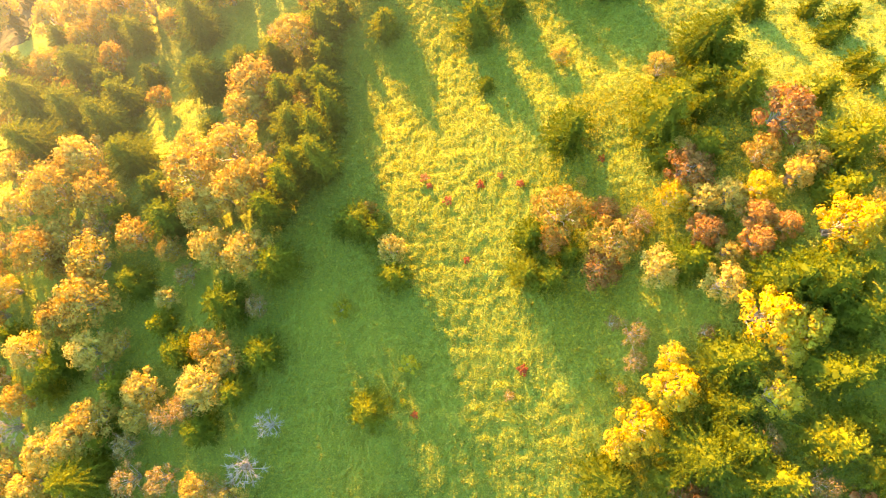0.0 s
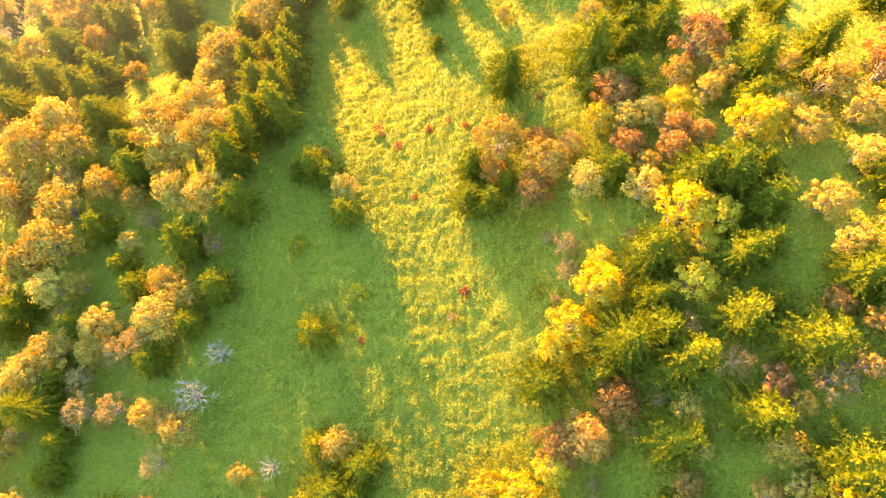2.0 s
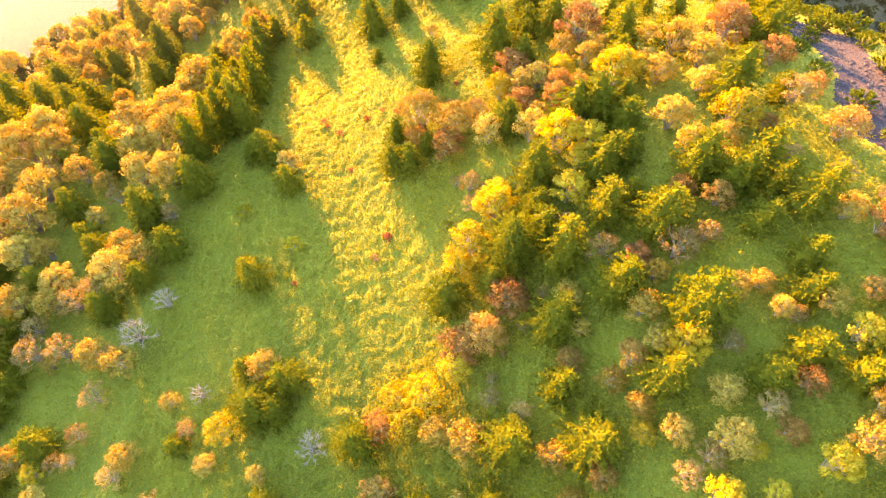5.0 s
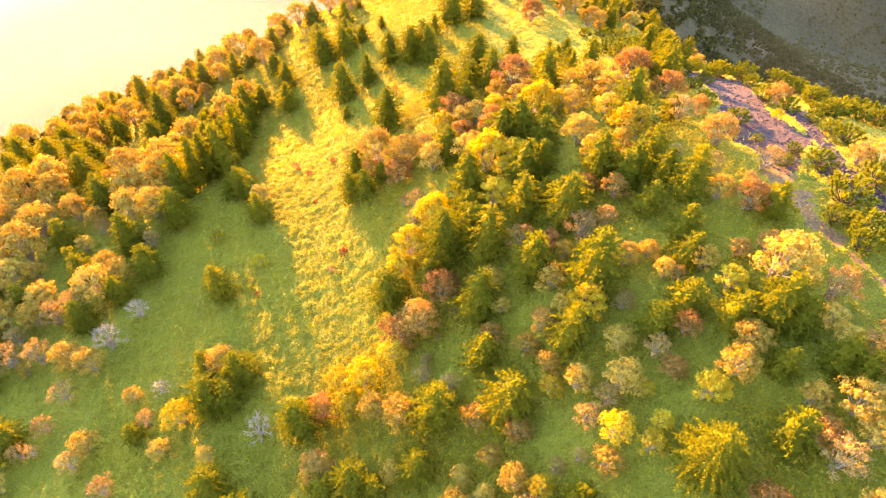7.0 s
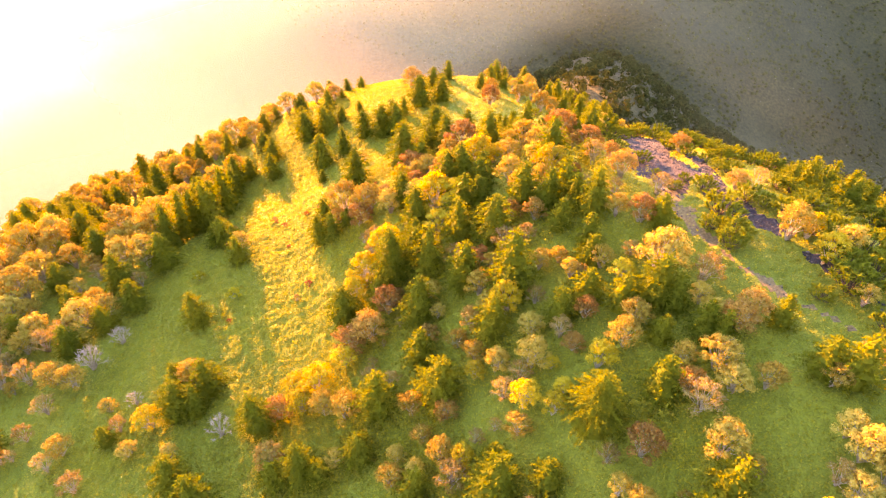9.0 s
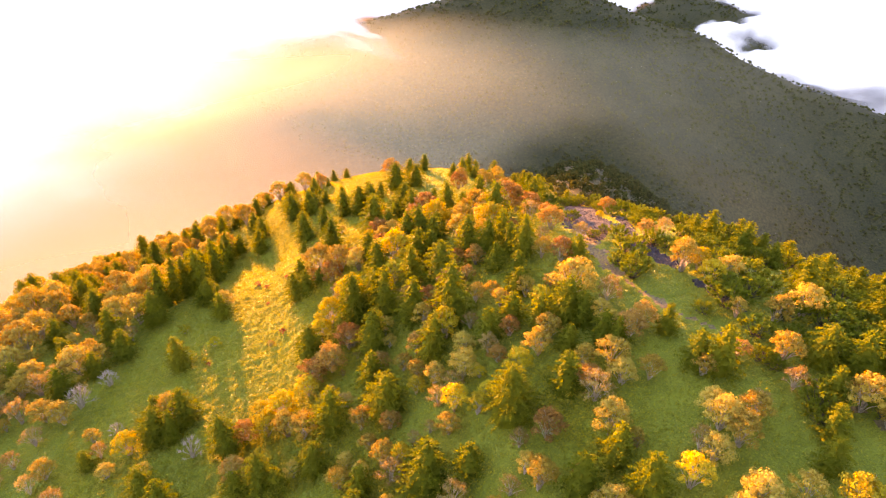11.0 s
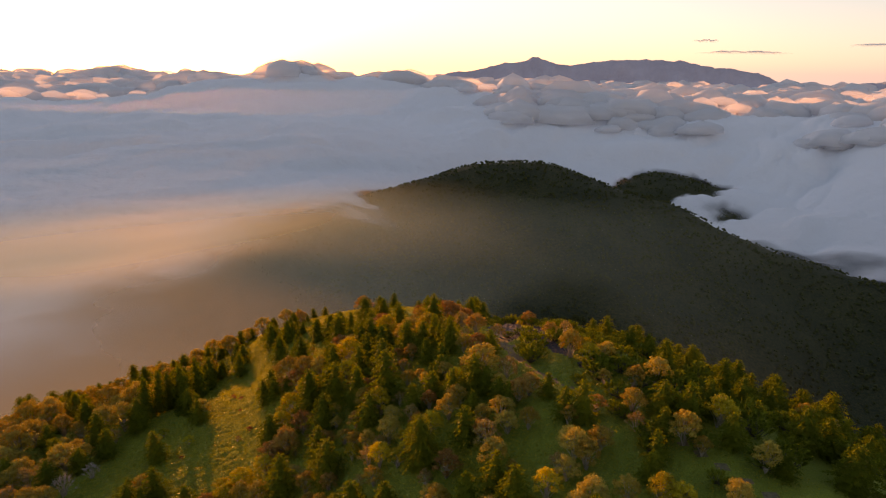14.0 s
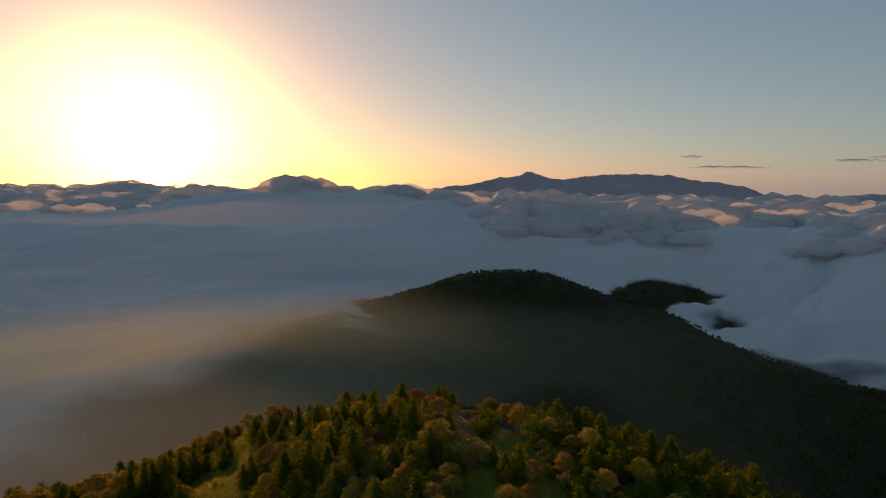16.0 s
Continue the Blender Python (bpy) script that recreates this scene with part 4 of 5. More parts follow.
FIR_FORMS = make_forms("fir_tree", forms_of(6, 100, lambda g: fir_form(g, g.uniform(0.46, 0.56))),
                       "olive-green fir with drooping needled branches on the hillside", "tree", "firs")
LARGE_FIR_FORMS = make_forms("fir_tree", forms_of(4, 150, lambda g: fir_form(g, g.uniform(0.48, 0.54), 1.6)),
                             "large olive-green fir with dense drooping branches on the hillside", "tree", "firs")
YOUNG_FIR_FORMS = make_forms("young_fir", forms_of(5, 130, lambda g: fir_form(g, g.uniform(0.46, 0.56), 0.68)),
                             "small olive-green young fir on the hillside", "tree", "young firs")
ORANGE_FORMS = make_forms("rowan_tree", forms_of(6, 200, lambda g: broad_form(g, ORANGE, int(g.integers(19, 26)), 112, 0.026)),
                          "small broad-leaved tree with orange autumn leaves and pale limbs", "tree", "autumn trees", "pale forked trunk and limbs")
GOLD_FORMS = make_forms("birch_tree", forms_of(5, 300, lambda g: broad_form(g, GOLD, int(g.integers(19, 26)), 112, 0.026)),
                        "small birch with golden-yellow autumn leaves", "tree", "autumn trees", "pale forked trunk and limbs")
RUSSET_FORMS = make_forms("maple_tree", forms_of(5, 400, lambda g: broad_form(g, RUSSET, int(g.integers(18, 24)), 110, 0.026, 0.3)),
                          "low spreading tree with russet-red autumn leaves", "tree", "autumn trees", "pale forked trunk and limbs")
PALE_FORMS = make_forms("thinning_birch", forms_of(5, 500, lambda g: broad_form(g, PALE, int(g.integers(15, 20)), 80, 0.022, 0.3, None, 2)),
                        "half-bare birch with faded tan leaves and pale twigs", "tree", "autumn trees", "pale forked trunk and limbs")
BARE_FORMS = make_forms("bare_shrub", forms_of(3, 600, lambda g: broad_form(g, None, 20, 0, 0.03, 0.3, PALE_BARK, 12)),
                        "leafless grey-white shrub with fine branching twigs", "shrub", "bare shrubs")
YELLOW_FORMS = make_forms("yellow_shrub", forms_of(3, 700, lambda g: broad_form(g, YELLOW, 10, 110, 0.045, 0.35)),
                          "small round yellow-leaved shrub standing in the grass", "shrub", "yellow shrubs")
RED_FORMS = make_forms("red_shrub", forms_of(3, 800, lambda g: broad_form(g, RED, 9, 80, 0.06, 0.3)),
                       "small bright red-leaved shrub standing in the grass", "shrub", "red shrubs")
PINE_FORMS = make_forms("dwarf_pine", forms_of(5, 900, pine_form),
                        "low bushy yellow-green dwarf pine on the stony crest", "shrub", "dwarf pines")


def outskirts(seed, count, x0, x1, y0, y1, lo, hi, ratio):
    """Places for trees on the flanks of the hill, beyond those set out by hand."""
    g = np.random.default_rng(seed)
    rows = []
    while len(rows) < count:
        x, y, wide = g.uniform(x0, x1), g.uniform(y0, y1), g.uniform(lo, hi)
        if fractal(x / 14, y / 14, 2, seed) > -0.25 and all(math.hypot(x - a, y - b) > 0.42 * (wide + w) for a, b, _, w in rows):
            rows.append((x, y, wide * ratio, wide))
    return tuple(rows)


def forest_edge(y):
    return ease((-30, -11.5, -4.5, -0.6, 7.5, 17.5, 31.7, 37.2, 60), (-19.5, -17.6, -17, -14.2, -12.6, -10.4, -10.6, -10.2, -9.5), y)


def infill(seed, count, x0, x1, y0, y1, lo, hi, ratio, taken, west=False):
    """Trees that fill the gaps of the woods between those set out by hand."""
    g = np.random.default_rng(seed)
    rows = []
    for _ in range(count * 30):
        if len(rows) == count:
            break
        x, y, wide = g.uniform(x0, x1), g.uniform(y0, y1), g.uniform(lo, hi)
        glade = abs((x + 24) * 0.85 - (y - 30) * 0.53) < 4 and 15 < y < 48
        if (west and (x > float(forest_edge(y)) - 0.4 * wide or glade)) or any(math.hypot(x - a, y - b) < 0.38 * (wide + w) for a, b, _, w in taken):
            continue
        rows.append((x, y, wide * ratio, wide))
        taken.append(rows[-1])
    return tuple(rows)


taken = list(FIRS + ORANGE_TREES + GOLD_TREES + RUSSET_TREES + PALE_TREES + YELLOW_SHRUBS + BARE_SHRUBS)
more_firs = infill(41, 26, -48, -9, -30, 52, 2.4, 4.0, 1.4, taken, True) + infill(42, 9, 20, 37, -12, 16, 2.2, 4.0, 1.6, taken) + infill(43, 14, 20, 42, -44, -12, 2.0, 3.4, 1.5, taken)
more_orange = infill(44, 56, -48, -9, -30, 52, 2.0, 3.8, 1.25, taken, True) + infill(45, 12, 18, 38, -14, 16, 1.8, 3.0, 1.2, taken) + infill(46, 36, 16, 42, -46, -10, 1.4, 2.8, 1.2, taken)
more_firs += infill(51, 12, -46, -9, 36, 64, 2.2, 3.6, 1.4, taken, True)
more_orange += infill(52, 26, -48, -9, 36, 64, 2.2, 3.8, 1.2, taken, True)
more_russet = infill(54, 18, 18, 40, -44, 10, 1.6, 3.0, 1.1, taken)
more_firs += infill(62, 30, 30, 66, 46, 82, 1.8, 3.2, 1.5, taken)
more_orange += infill(63, 34, 30, 66, 44, 82, 1.6, 3.0, 1.2, taken)
more_firs += infill(64, 70, 50, 88, -64, 4, 1.8, 3.2, 1.4, taken + list(DWARF_PINES))
more_orange += infill(65, 26, 46, 84, -64, -20, 1.5, 2.6, 1.2, taken)
more_pale = infill(47, 26, -46, -12, -30, 40, 1.4, 2.6, 1.2, taken, True) + infill(48, 32, 12, 42, -46, 2, 1.0, 2.2, 1.2, taken)
all_firs = FIRS + more_firs + outskirts(1, 30, -78, -48, -25, 50, 2.8, 4.6, 1.5) + outskirts(2, 26, 63, 88, -60, 20, 2.0, 3.6, 1.3) + outskirts(3, 5, -10, 50, 78, 100, 2.4, 3.6, 1.2)
set_out(YOUNG_FIR_FORMS, [row for row in all_firs if row[3] <= 2.7], 31, 1.36, 1.1)
set_out(FIR_FORMS, [row for row in all_firs if 2.7 < row[3] <= 4.3], 11, 1.34, 1.1)
set_out(LARGE_FIR_FORMS, [row for row in all_firs if row[3] > 4.3], 21, 1.28, 1.08)
set_out(ORANGE_FORMS, ORANGE_TREES + more_orange + outskirts(4, 30, -80, -48, -30, 55, 2.6, 4.4, 1.1), 12)
set_out(GOLD_FORMS, GOLD_TREES, 13)
set_out(RUSSET_FORMS, RUSSET_TREES + more_russet, 14)
set_out(PALE_FORMS, PALE_TREES + more_pale, 15)
set_out(BARE_FORMS, BARE_SHRUBS, 16)
set_out(YELLOW_FORMS, YELLOW_SHRUBS, 17)
set_out(RED_FORMS, RED_SHRUBS, 18)
set_out(PINE_FORMS, DWARF_PINES + infill(61, 60, 38, 62, 12, 46, 1.3, 2.6, 0.75, list(DWARF_PINES)) + infill(66, 90, 50, 86, -62, 8, 1.2, 2.8, 0.75, list(DWARF_PINES)) + infill(53, 16, 52, 64, -26, 16, 1.5, 2.8, 0.65, list(DWARF_PINES)) + infill(55, 10, 51, 61, -2, 18, 1.3, 2.4, 0.6, list(DWARF_PINES)) + outskirts(5, 40, 60, 80, -55, 10, 1.6, 3.2, 0.7), 19)


# ---- woods of the mountains behind, too far to count ----
def build_far_woods(count):
    g = np.random.default_rng(23)
    r, a = 400 + 1200 * g.uniform(0, 1, count) ** 1.05, np.radians(g.uniform(-40, 84, count))
    x, y = 20 + r * np.sin(a), -20 + r * np.cos(a)
    z = ground_height(x, y)
    keep = (z > -262) | ((a > 0.6) & (r < 1000))
    x, y, z, r = x[keep], y[keep], z[keep], r[keep]
    n = len(x)
    wide = g.uniform(0.7, 1.4, n) * np.interp(r, (400, 1600), (1.5, 2.2))
    tall = wide * g.uniform(1.0, 1.7, n)
    ring = 5
    ang = 2 * np.pi * (np.arange(ring)[None, :] + g.uniform(0, 1, (n, 1))) / ring
    spread = g.uniform(0.75, 1.2, (n, ring))
    layers = []
    for grow, lift in ((1.0, 0.05), (0.82, 0.62)):
        layers.append(np.stack([x[:, None] + np.cos(ang) * wide[:, None] * spread * grow, y[:, None] + np.sin(ang) * wide[:, None] * spread * grow,
                                z[:, None] + (lift + g.uniform(-0.1, 0.1, (n, ring))) * tall[:, None]], -1))
    top = np.stack([x, y, z + tall], -1)[:, None, :]
    verts = np.concatenate([*layers, top], 1).reshape(-1, 3)
    base = (np.arange(n) * (2 * ring + 1))[:, None]
    k = np.arange(ring)[None, :]
    nxt = (k + 1) % ring
    tri = np.concatenate([np.stack([base + k, base + nxt, base + ring + nxt], -1), np.stack([base + k, base + ring + nxt, base + ring + k], -1),
                          np.stack([base + ring + k, base + ring + nxt, base + 2 * ring + 0 * k], -1)], 1).reshape(-1, 3)
    tagged(new("far_woods", mesh_from("far_woods", verts, tri, [FAR_LEAVES])),
           "dark mixed woods covering the shaded mountain slopes", "forest", kind="stuff")


build_far_woods(32000)


def build_near_woods(count, leaves):
    """The closed mixed woods that begin where the hill falls away."""
    g = np.random.default_rng(27)
    r, a = 68 + 360 * g.uniform(0, 1, count) ** 1.1, np.radians(g.uniform(-70, 112, count))
    x, y = 12 + r * np.sin(a), r * np.cos(a)
    keep = r > 77 + 9 * fractal(x / 16, y / 16, 2, 29)
    x, y, r = x[keep], y[keep], r[keep]
    n = len(x)
    wide = g.uniform(1.1, 2.2, n) * np.interp(r, (80, 230, 420), (0.85, 1.5, 2.1))
    tall = wide * g.uniform(1.1, 1.9, n)
    d = unit(g.normal(0, 1, (n, leaves, 3)) + np.array((0, 0, 0.5)))
    taper = 1 - 0.55 * np.clip(d[..., 2:3], 0, 1)
    span = np.stack([wide, wide, tall * 0.5], -1)[:, None, :]
    centre = np.stack([x, y, ground_height(x, y) + 0.45 * tall], -1)[:, None, :] + d * span * g.uniform(0.6, 1.1, (n, leaves, 1)) * np.concatenate([taper, taper, np.ones_like(taper)], -1)
    way = unit(np.cross(d, g.normal(0, 1, (n, leaves, 3))))
    side = unit(np.cross(d + g.normal(0, 0.4, (n, leaves, 3)), way))
    size = (wide[:, None, None] * g.uniform(0.20, 0.36, (n, leaves, 1)))
    v, f = blades(centre.reshape(-1, 3), (way * size).reshape(-1, 3), (side * size * 0.75).reshape(-1, 3))
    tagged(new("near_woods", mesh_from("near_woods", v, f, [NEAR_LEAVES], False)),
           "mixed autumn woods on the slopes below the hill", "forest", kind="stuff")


build_near_woods(7000, 34)


# ---- sea of clouds, far mountains ----
def cloud_form(x, y):
    """Rounded heads of cloud drawn out along the wind, on broad swells, about -0.5 to 0.7."""
    u = 0.82 * x + 0.57 * y + 90 * fractal(x / 380, y / 380, 3, 62)
    v = 0.82 * y - 0.57 * x + 90 * fractal(x / 380 + 7, y / 380 - 3, 3, 63)
    heads, size = 0, 0.5
    for k in range(6):
        swell = 2 * value_noise(u / 330 * 2 ** k + 5.7 * k, v / 230 * 2 ** k + 3.3 * k, 61 + k) - 1
        heads = heads + size * np.sqrt(swell * swell + 0.012)
        size *= 0.53
    return 0.95 * heads + 0.5 * fractal(u / 900, v / 620, 3, 75) - 0.42


def cloud_height(r, az, x, y):
    """The near floor of cloud, the front of the bank, and its nearly level top beyond."""
    stray = r + 130 * fractal((0.8 * x + 0.6 * y) / 900, (0.8 * y - 0.6 * x) / 610, 2, 58)
    right = ease((300, 900, 1400, 1650, 1850, 2050, 2300, 2800, 3800, 5000), (-300, -255, -232, -210, -140, -82, -66, -62, -60, -56), stray)
    left = ease((300, 600, 1000, 1500, 1900, 2250, 2550, 2900, 3400, 5000), (-168, -146, -132, -112, -72, -6, 18, -4, -46, -52), stray)
    side = smooth(16, -14, az + 4 * fractal(r / 500, az / 30, 2, 51))
    low = ease((300, 600, 1000, 1600, 2600, 3600, 5000), (-168, -146, -130, -112, -70, -48, -40), r)
    left = left + (low - left) * smooth(-14, -30, az + 5 * fractal(r / 600, az / 12, 3, 53))
    puff = np.interp(r, (300, 1200, 1900, 2500, 3200, 5000), (14, 52, 84, 62, 44, 36))
    return right * (1 - side) + left * side + puff * cloud_form(x, y)


def cloud_sheet(name, az, r, height, density, label, cloud):
    """A sheet of cloud over a fan of the land, with its density at each point."""
    R, A = np.meshgrid(r, az, indexing="ij")
    X, Y = 37 + R * np.sin(np.radians(A)), -92 + R * np.cos(np.radians(A))
    Z = height(R, A, X, Y)
    me = mesh_from(name, np.stack([X, Y, Z], -1).reshape(-1, 3), grid_faces(len(r), len(az)), [cloud])
    thick = density(R, A, X, Y, Z - ground_height(X, Y))
    me.attributes.new("cloud_cover", "FLOAT", "POINT").data.foreach_set("value", thick.ravel().astype(np.float32))
    tagged(new(name, me), label, "clouds", kind="structure")


def sea_density(r, az, x, y, over):
    wisp = fractal(x / 120, y / 90, 4, 81)
    shore = ease((-80, -34, -20, -8, 2, 20, 40, 84), (480, 520, 700, 950, 1080, 1160, 1120, 1000), az)
    thick = 0.9 + 0.09 * smooth(1300, 1900, r)
    return thick * smooth(0, 14, over + 10 * wisp) * smooth(-120, 160, r - shore + 130 * wisp)


def mist_height(r, az, x, y):
    return ease((120, 200, 300, 450, 700, 1000), (-50, -70, -88, -104, -118, -124), r) + 1.2 * fractal(x / 220, y / 180, 2, 85)


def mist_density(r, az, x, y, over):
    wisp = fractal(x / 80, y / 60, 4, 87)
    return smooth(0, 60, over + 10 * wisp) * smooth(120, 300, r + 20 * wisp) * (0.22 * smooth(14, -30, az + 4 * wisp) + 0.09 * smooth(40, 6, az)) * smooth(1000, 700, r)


FAN = np.concatenate([np.linspace(-78, -42, 60, endpoint=False), np.linspace(-42, 42, 380, endpoint=False), np.linspace(42, 80, 60)])
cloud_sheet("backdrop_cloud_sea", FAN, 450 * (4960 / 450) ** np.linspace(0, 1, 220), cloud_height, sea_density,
            "sea of soft blue-grey morning clouds filling the valleys", CLOUD)
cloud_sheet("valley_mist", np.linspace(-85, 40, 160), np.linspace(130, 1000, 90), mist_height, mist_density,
            "thin morning mist lying in the valley, tinted warm as if sunlit", MIST)


def cloud_ball():
    """The upper part of a ball, as points and faces."""
    bm = bmesh.new()
    bmesh.ops.create_icosphere(bm, subdivisions=2, radius=1.0)
    ball, faces = np.array([v.co[:] for v in bm.verts]), np.array([[v.index for v in f.verts] for f in bm.faces])
    bm.free()
    upper = ball[:, 2] > -0.4
    index = np.full(len(ball), -1)
    index[upper] = np.arange(upper.sum())
    return ball[upper], index[faces[upper[faces].all(1)]]


def build_cloud_heads(name, seed, count, span, size, drift, lift, thick, cloud, label):
    """Rounded, knobbly heads that rise out of the sea of cloud in drawn-out rows, thinning towards their feet."""
    g = np.random.default_rng(seed)
    ball, faces = cloud_ball()
    V, F, cover, made = [], [], [], 0
    while made < count:
        r, az = span[0] + (span[1] - span[0]) * g.uniform(0, 1) ** 0.85, g.uniform(-44, 44)
        x, y = 37 + r * math.sin(radians(az)), -92 + r * math.cos(radians(az))
        rows = float(fractal((0.97 * x - 0.25 * y) / 560, (0.25 * x + 0.97 * y) / 170, 3, 77))
        if rows < drift + g.uniform(-0.12, 0.12) or (az < 5 and r < 2380 - 8 * az):
            continue
        wide = g.uniform(*size) * (0.7 + 0.3 * r / 3000)
        high = wide * g.uniform(0.5, 0.95)
        p = ball * 1.6 + 7.3 * (made % 97)
        knobs = puffs(p[:, 0] + 0.7 * p[:, 2], p[:, 1] - 0.6 * p[:, 2], 3, 101, 0.6) - 0.45
        turn = np.array(Euler((0, 0, g.uniform(-0.6, 0.6))).to_matrix())
        shape = (ball * (1 + 0.8 * knobs[:, None]) * np.array((wide * g.uniform(1.0, 1.9), wide, high))) @ turn.T
        z = float(cloud_height(np.array(r), np.array(az), np.array(x), np.array(y)))
        V.append(shape + np.array((x, y, z + lift)))
        F.append(faces + made * len(ball))
        cover.append(thick * smooth(-0.4, 0.35, ball[:, 2]))
        made += 1
    me = mesh_from(name, np.concatenate(V), np.concatenate(F), [cloud])
    me.attributes.new("cloud_cover", "FLOAT", "POINT").data.foreach_set("value", np.concatenate(cover).astype(np.float32))
    tagged(new(name, me), label, "clouds", kind="structure")


build_cloud_heads("backdrop_cloud_heads", 43, 1500, (1900, 4800), (32, 70), -0.22, -8, 0.8, HEADS, "rounded blue-grey heads rising from the sea of clouds")
# crests added as the sunlit tops, their light put in as emission
build_cloud_heads("backdrop_cloud_crests", 47, 760, (2050, 4850), (18, 40), 0.05, 9, 0.55, GLOWING_HEADS, "small crests along the cloud heads, glowing warm in place of sunlight")


# sheet added over the hill to stand for the sun's veiling glare
def veil_height(r, az, x, y):
    """A level veil over the treetops of the western slope, sinking gently with it."""
    return 17 - 0.07 * np.maximum(y, 0) + 0.05 * np.minimum(x, 0) + 0.8 * fractal(x / 40, y / 40, 2, 88)


def veil_density(r, az, x, y, over):
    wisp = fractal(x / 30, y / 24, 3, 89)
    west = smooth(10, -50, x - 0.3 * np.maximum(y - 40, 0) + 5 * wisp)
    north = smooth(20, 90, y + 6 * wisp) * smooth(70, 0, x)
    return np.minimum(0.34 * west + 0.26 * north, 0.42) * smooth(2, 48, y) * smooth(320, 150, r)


cloud_sheet("hillside_haze", np.linspace(-66, 30, 70), np.linspace(30, 320, 60), veil_height, veil_density,
            "added thin golden veil over the wooded slope, standing for sun glare", GLARE_VEIL)


def build_far_range(name, azimuths, angles, distance, seed, label):
    az = np.linspace(azimuths[0], azimuths[-1], 260)
    crest = 52 + distance * np.tan(np.radians(ease(azimuths, angles, az)))
    crest = crest + 13 * fractal(az * 1.1, az * 0, 5, seed, 0.6)
    rows = []
    for u in np.linspace(-1, 1, 21):
        d = distance + 420 * u + 60 * fractal(az / 1.5, az * 0 + u * 3, 3, seed + 5) * (1 - u * u)
        z = crest - 420 * abs(u) ** 1.15 + 22 * fractal(az / 0.8, az * 0 + 4 * u, 4, seed + 9) * min(1, 3 * abs(u))
        a = np.radians(az)
        rows.append(np.stack([37 + d * np.sin(a), -92 + d * np.cos(a), z], -1))
    tagged(new(name, mesh_from(name, np.array(rows).reshape(-1, 3), grid_faces(21, len(az)), [HAZED_ROCK])), label, "mountains", kind="structure")


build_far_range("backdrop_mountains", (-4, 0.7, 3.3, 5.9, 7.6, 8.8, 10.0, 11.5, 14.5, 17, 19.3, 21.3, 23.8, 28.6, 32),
                (-3.5, -0.5, -0.1, 0.45, 0.65, 1.15, 0.7, 0.45, 0.85, 0.9, 1.0, 0.8, 0.4, -0.7, -3.0), 4450, 91, "distant mountain range above the clouds, its blue haze painted on")
build_far_range("backdrop_mountains_east", (29.5, 31, 33.3, 36.4, 44, 52), (-1.5, -1.2, -0.75, -0.3, 0.1, -1.0), 4300, 95, "distant hills above the clouds, their blue haze painted on")


def build_sky_clouds():
    """Thin bars of cloud, low in the clear sky."""
    for az, up, length, seed in ((25.4, 1.45, 300, 1), (22.6, 2.35, 90, 2), (34.6, 2.0, 170, 3), (36.3, 2.25, 110, 4)):
        u, v = np.meshgrid(np.linspace(-1, 1, 60), np.linspace(-1, 1, 14))
        a = radians(az)
        shape = np.sqrt(np.clip(1 - u * u, 0, 1)) * (0.6 + 0.8 * puffs(u * 6 + 9 * seed, v * 0 + seed, 3, 120 + seed))
        across, deep = u * length, v * 40 * shape
        x, y = 37 + 4600 * math.sin(a) + across * math.cos(a) + deep * math.sin(a), -92 + 4600 * math.cos(a) - across * math.sin(a) + deep * math.cos(a)
        z = 52 + 4600 * math.tan(radians(up)) + 20 * shape * np.sqrt(np.clip(1 - v * v, 0, 1)) + 4 * fractal(u * 3, v, 2, seed)
        me = mesh_from("sky_cloud", np.stack([x, y, z], -1).reshape(-1, 3), grid_faces(14, 60), [CLOUD])
        cover = 0.8 * smooth(1.0, 0.3, np.abs(u)) * smooth(1.0, 0.4, np.abs(v)) * smooth(0.25, 0.7, puffs(u * 5 + 3 * seed, v * 1.5, 3, 130 + seed) + 0.2)
        me.attributes.new("cloud_cover", "FLOAT", "POINT").data.foreach_set("value", cover.ravel().astype(np.float32))
        tagged(new("backdrop_cloud_bar", me), "thin grey-violet bar of cloud in the dawn sky", "clouds", kind="structure")


build_sky_clouds()


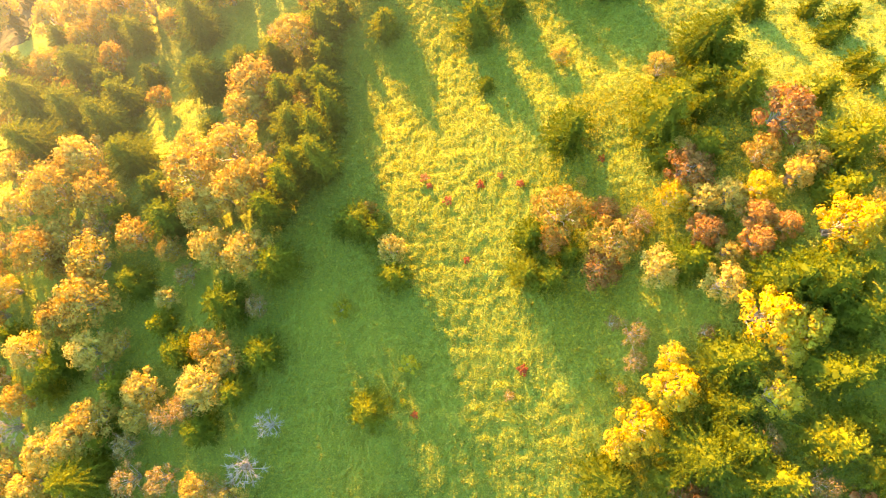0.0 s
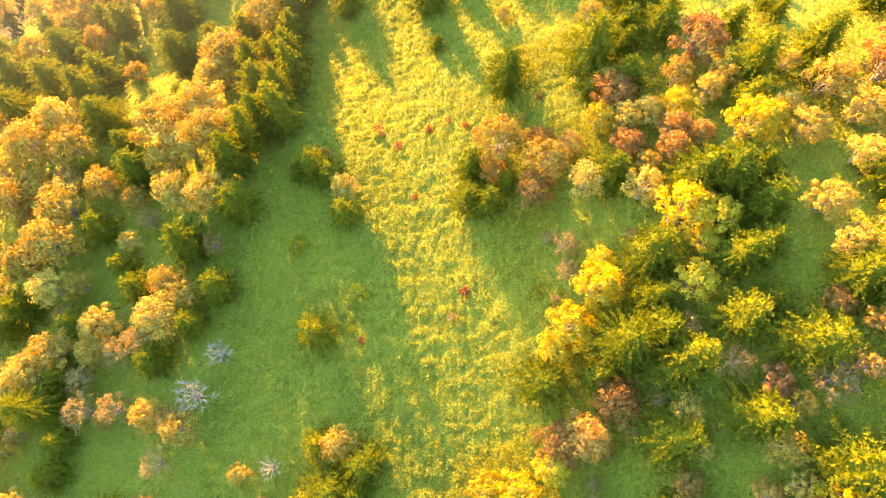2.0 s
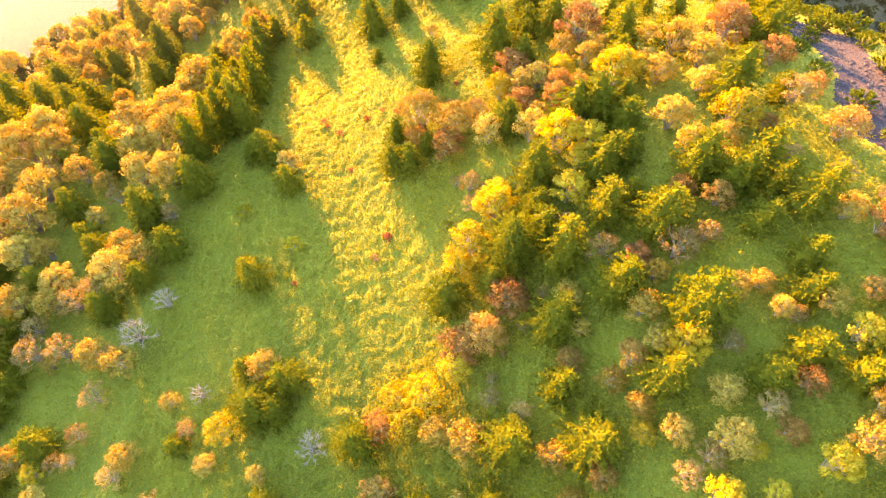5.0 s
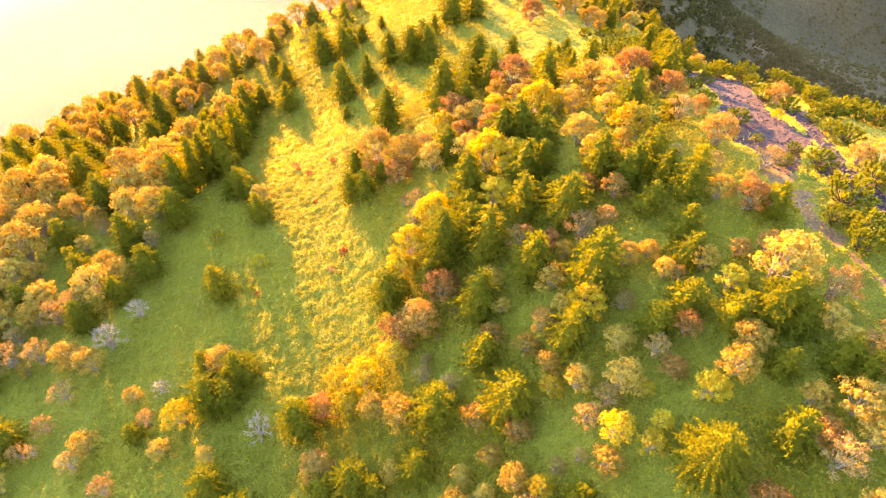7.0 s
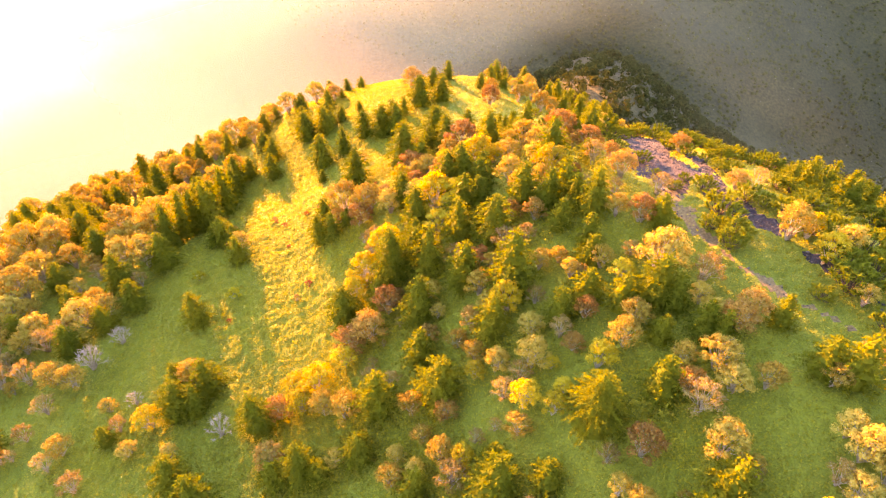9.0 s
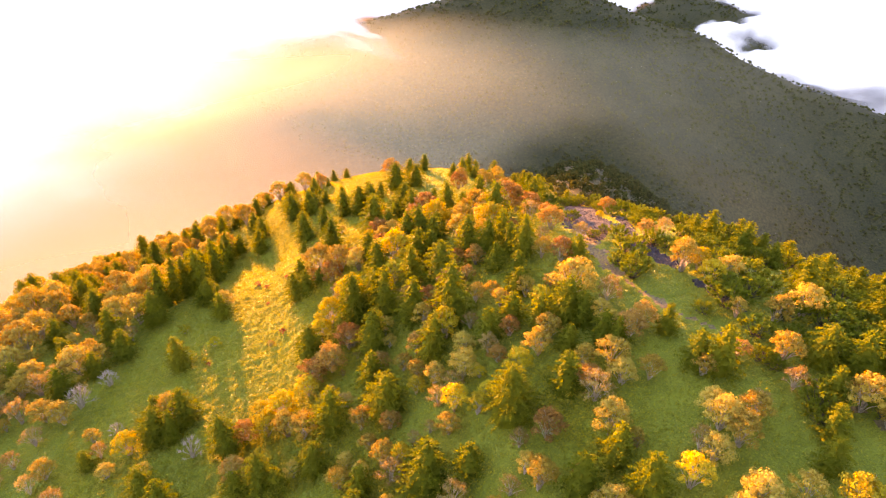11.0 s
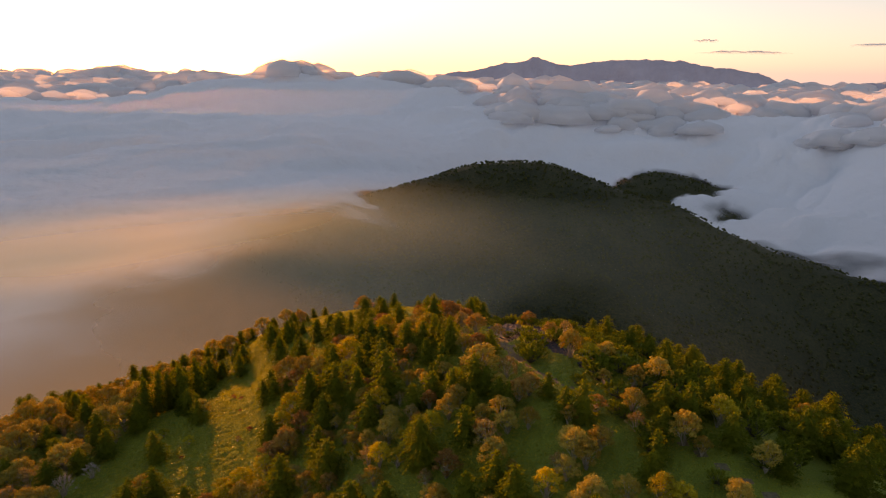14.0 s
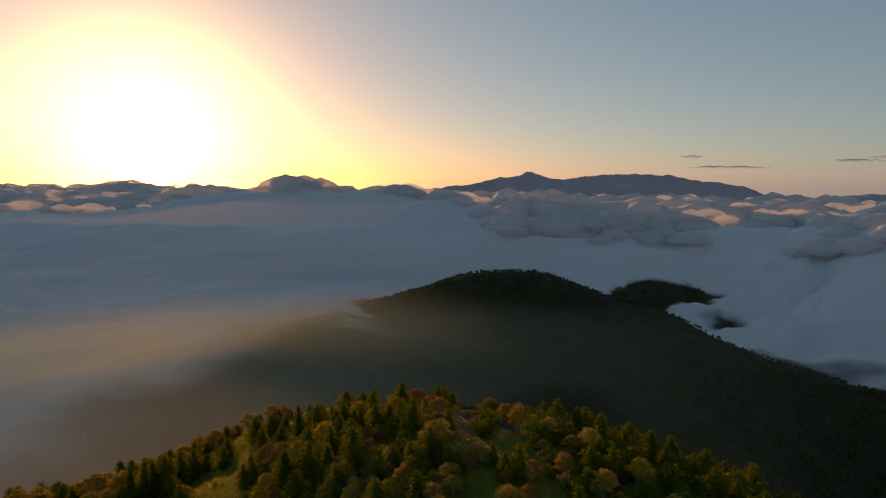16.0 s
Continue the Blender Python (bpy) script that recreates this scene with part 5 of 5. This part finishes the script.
# ---- loose stones of the crest ----
def stone_form(g):
    bm = bmesh.new()
    bmesh.ops.create_icosphere(bm, subdivisions=1, radius=0.5)
    for v in bm.verts:
        v.co = Vector((v.co.x * g.uniform(0.75, 1.25), v.co.y * g.uniform(0.6, 1.1), v.co.z * g.uniform(0.4, 0.75)))
    me = bpy.data.meshes.new("stone")
    bm.to_mesh(me)
    bm.free()
    me.materials.append(STONE)
    return me


def build_stones():
    g = np.random.default_rng(31)
    shapes = [stone_form(g) for _ in range(7)]
    base = np.array([v.co[:] for v in shapes[0].vertices])
    faces = np.array([p.vertices[:] for p in shapes[0].polygons])
    places = []
    while len(places) < 2400:
        x, y = g.uniform(40, 54), g.uniform(-24, 19)
        patch, band = float(scree_mask(x, y)), float(rubble_mask(x, y))
        rim = float(smooth(11.5, 14.5, y + 0.35 * (x - 45))) + float(smooth(0.95, 0.4, patch))
        if g.uniform(0, 1) < max(patch * (0.22 + 0.9 * min(rim, 1)), 0.8 * band, 0.12 * float(path_mask(x, y))):
            places.append((x, y, 0.06 + 0.22 * g.uniform(0, 1) ** 3))
    places.sort(key=lambda p: -p[2])
    V, F = [], []
    for k, (x, y, s) in enumerate(places[300:]):
        turn = np.array(Euler((g.uniform(-0.4, 0.4), g.uniform(-0.4, 0.4), g.uniform(0, 6.28))).to_matrix())
        V.append(base @ turn.T * s + np.array((x, y, float(ground_height(x, y)) + 0.1 * s)))
        F.append(faces + k * len(base))
    field = tagged(new("stone_field", mesh_from("rubble", np.concatenate(V), np.concatenate(F), [STONE], False)),
                   "grey-violet loose stones strewn over the bare crest", "rocks", kind="stuff")
    for k, (x, y, s) in enumerate(places[:300]):
        stone = part("stone", shapes[k % len(shapes)], field)
        stone.matrix_basis = (Matrix.Translation((x, y, float(ground_height(x, y)) + 0.12 * s))
                              @ pose(0, 0, 0, g.uniform(-20, 20), g.uniform(-20, 20), g.uniform(0, 360)) @ Matrix.Diagonal((s * 1.3, s * 1.3, s * 1.2, 1)))


build_stones()
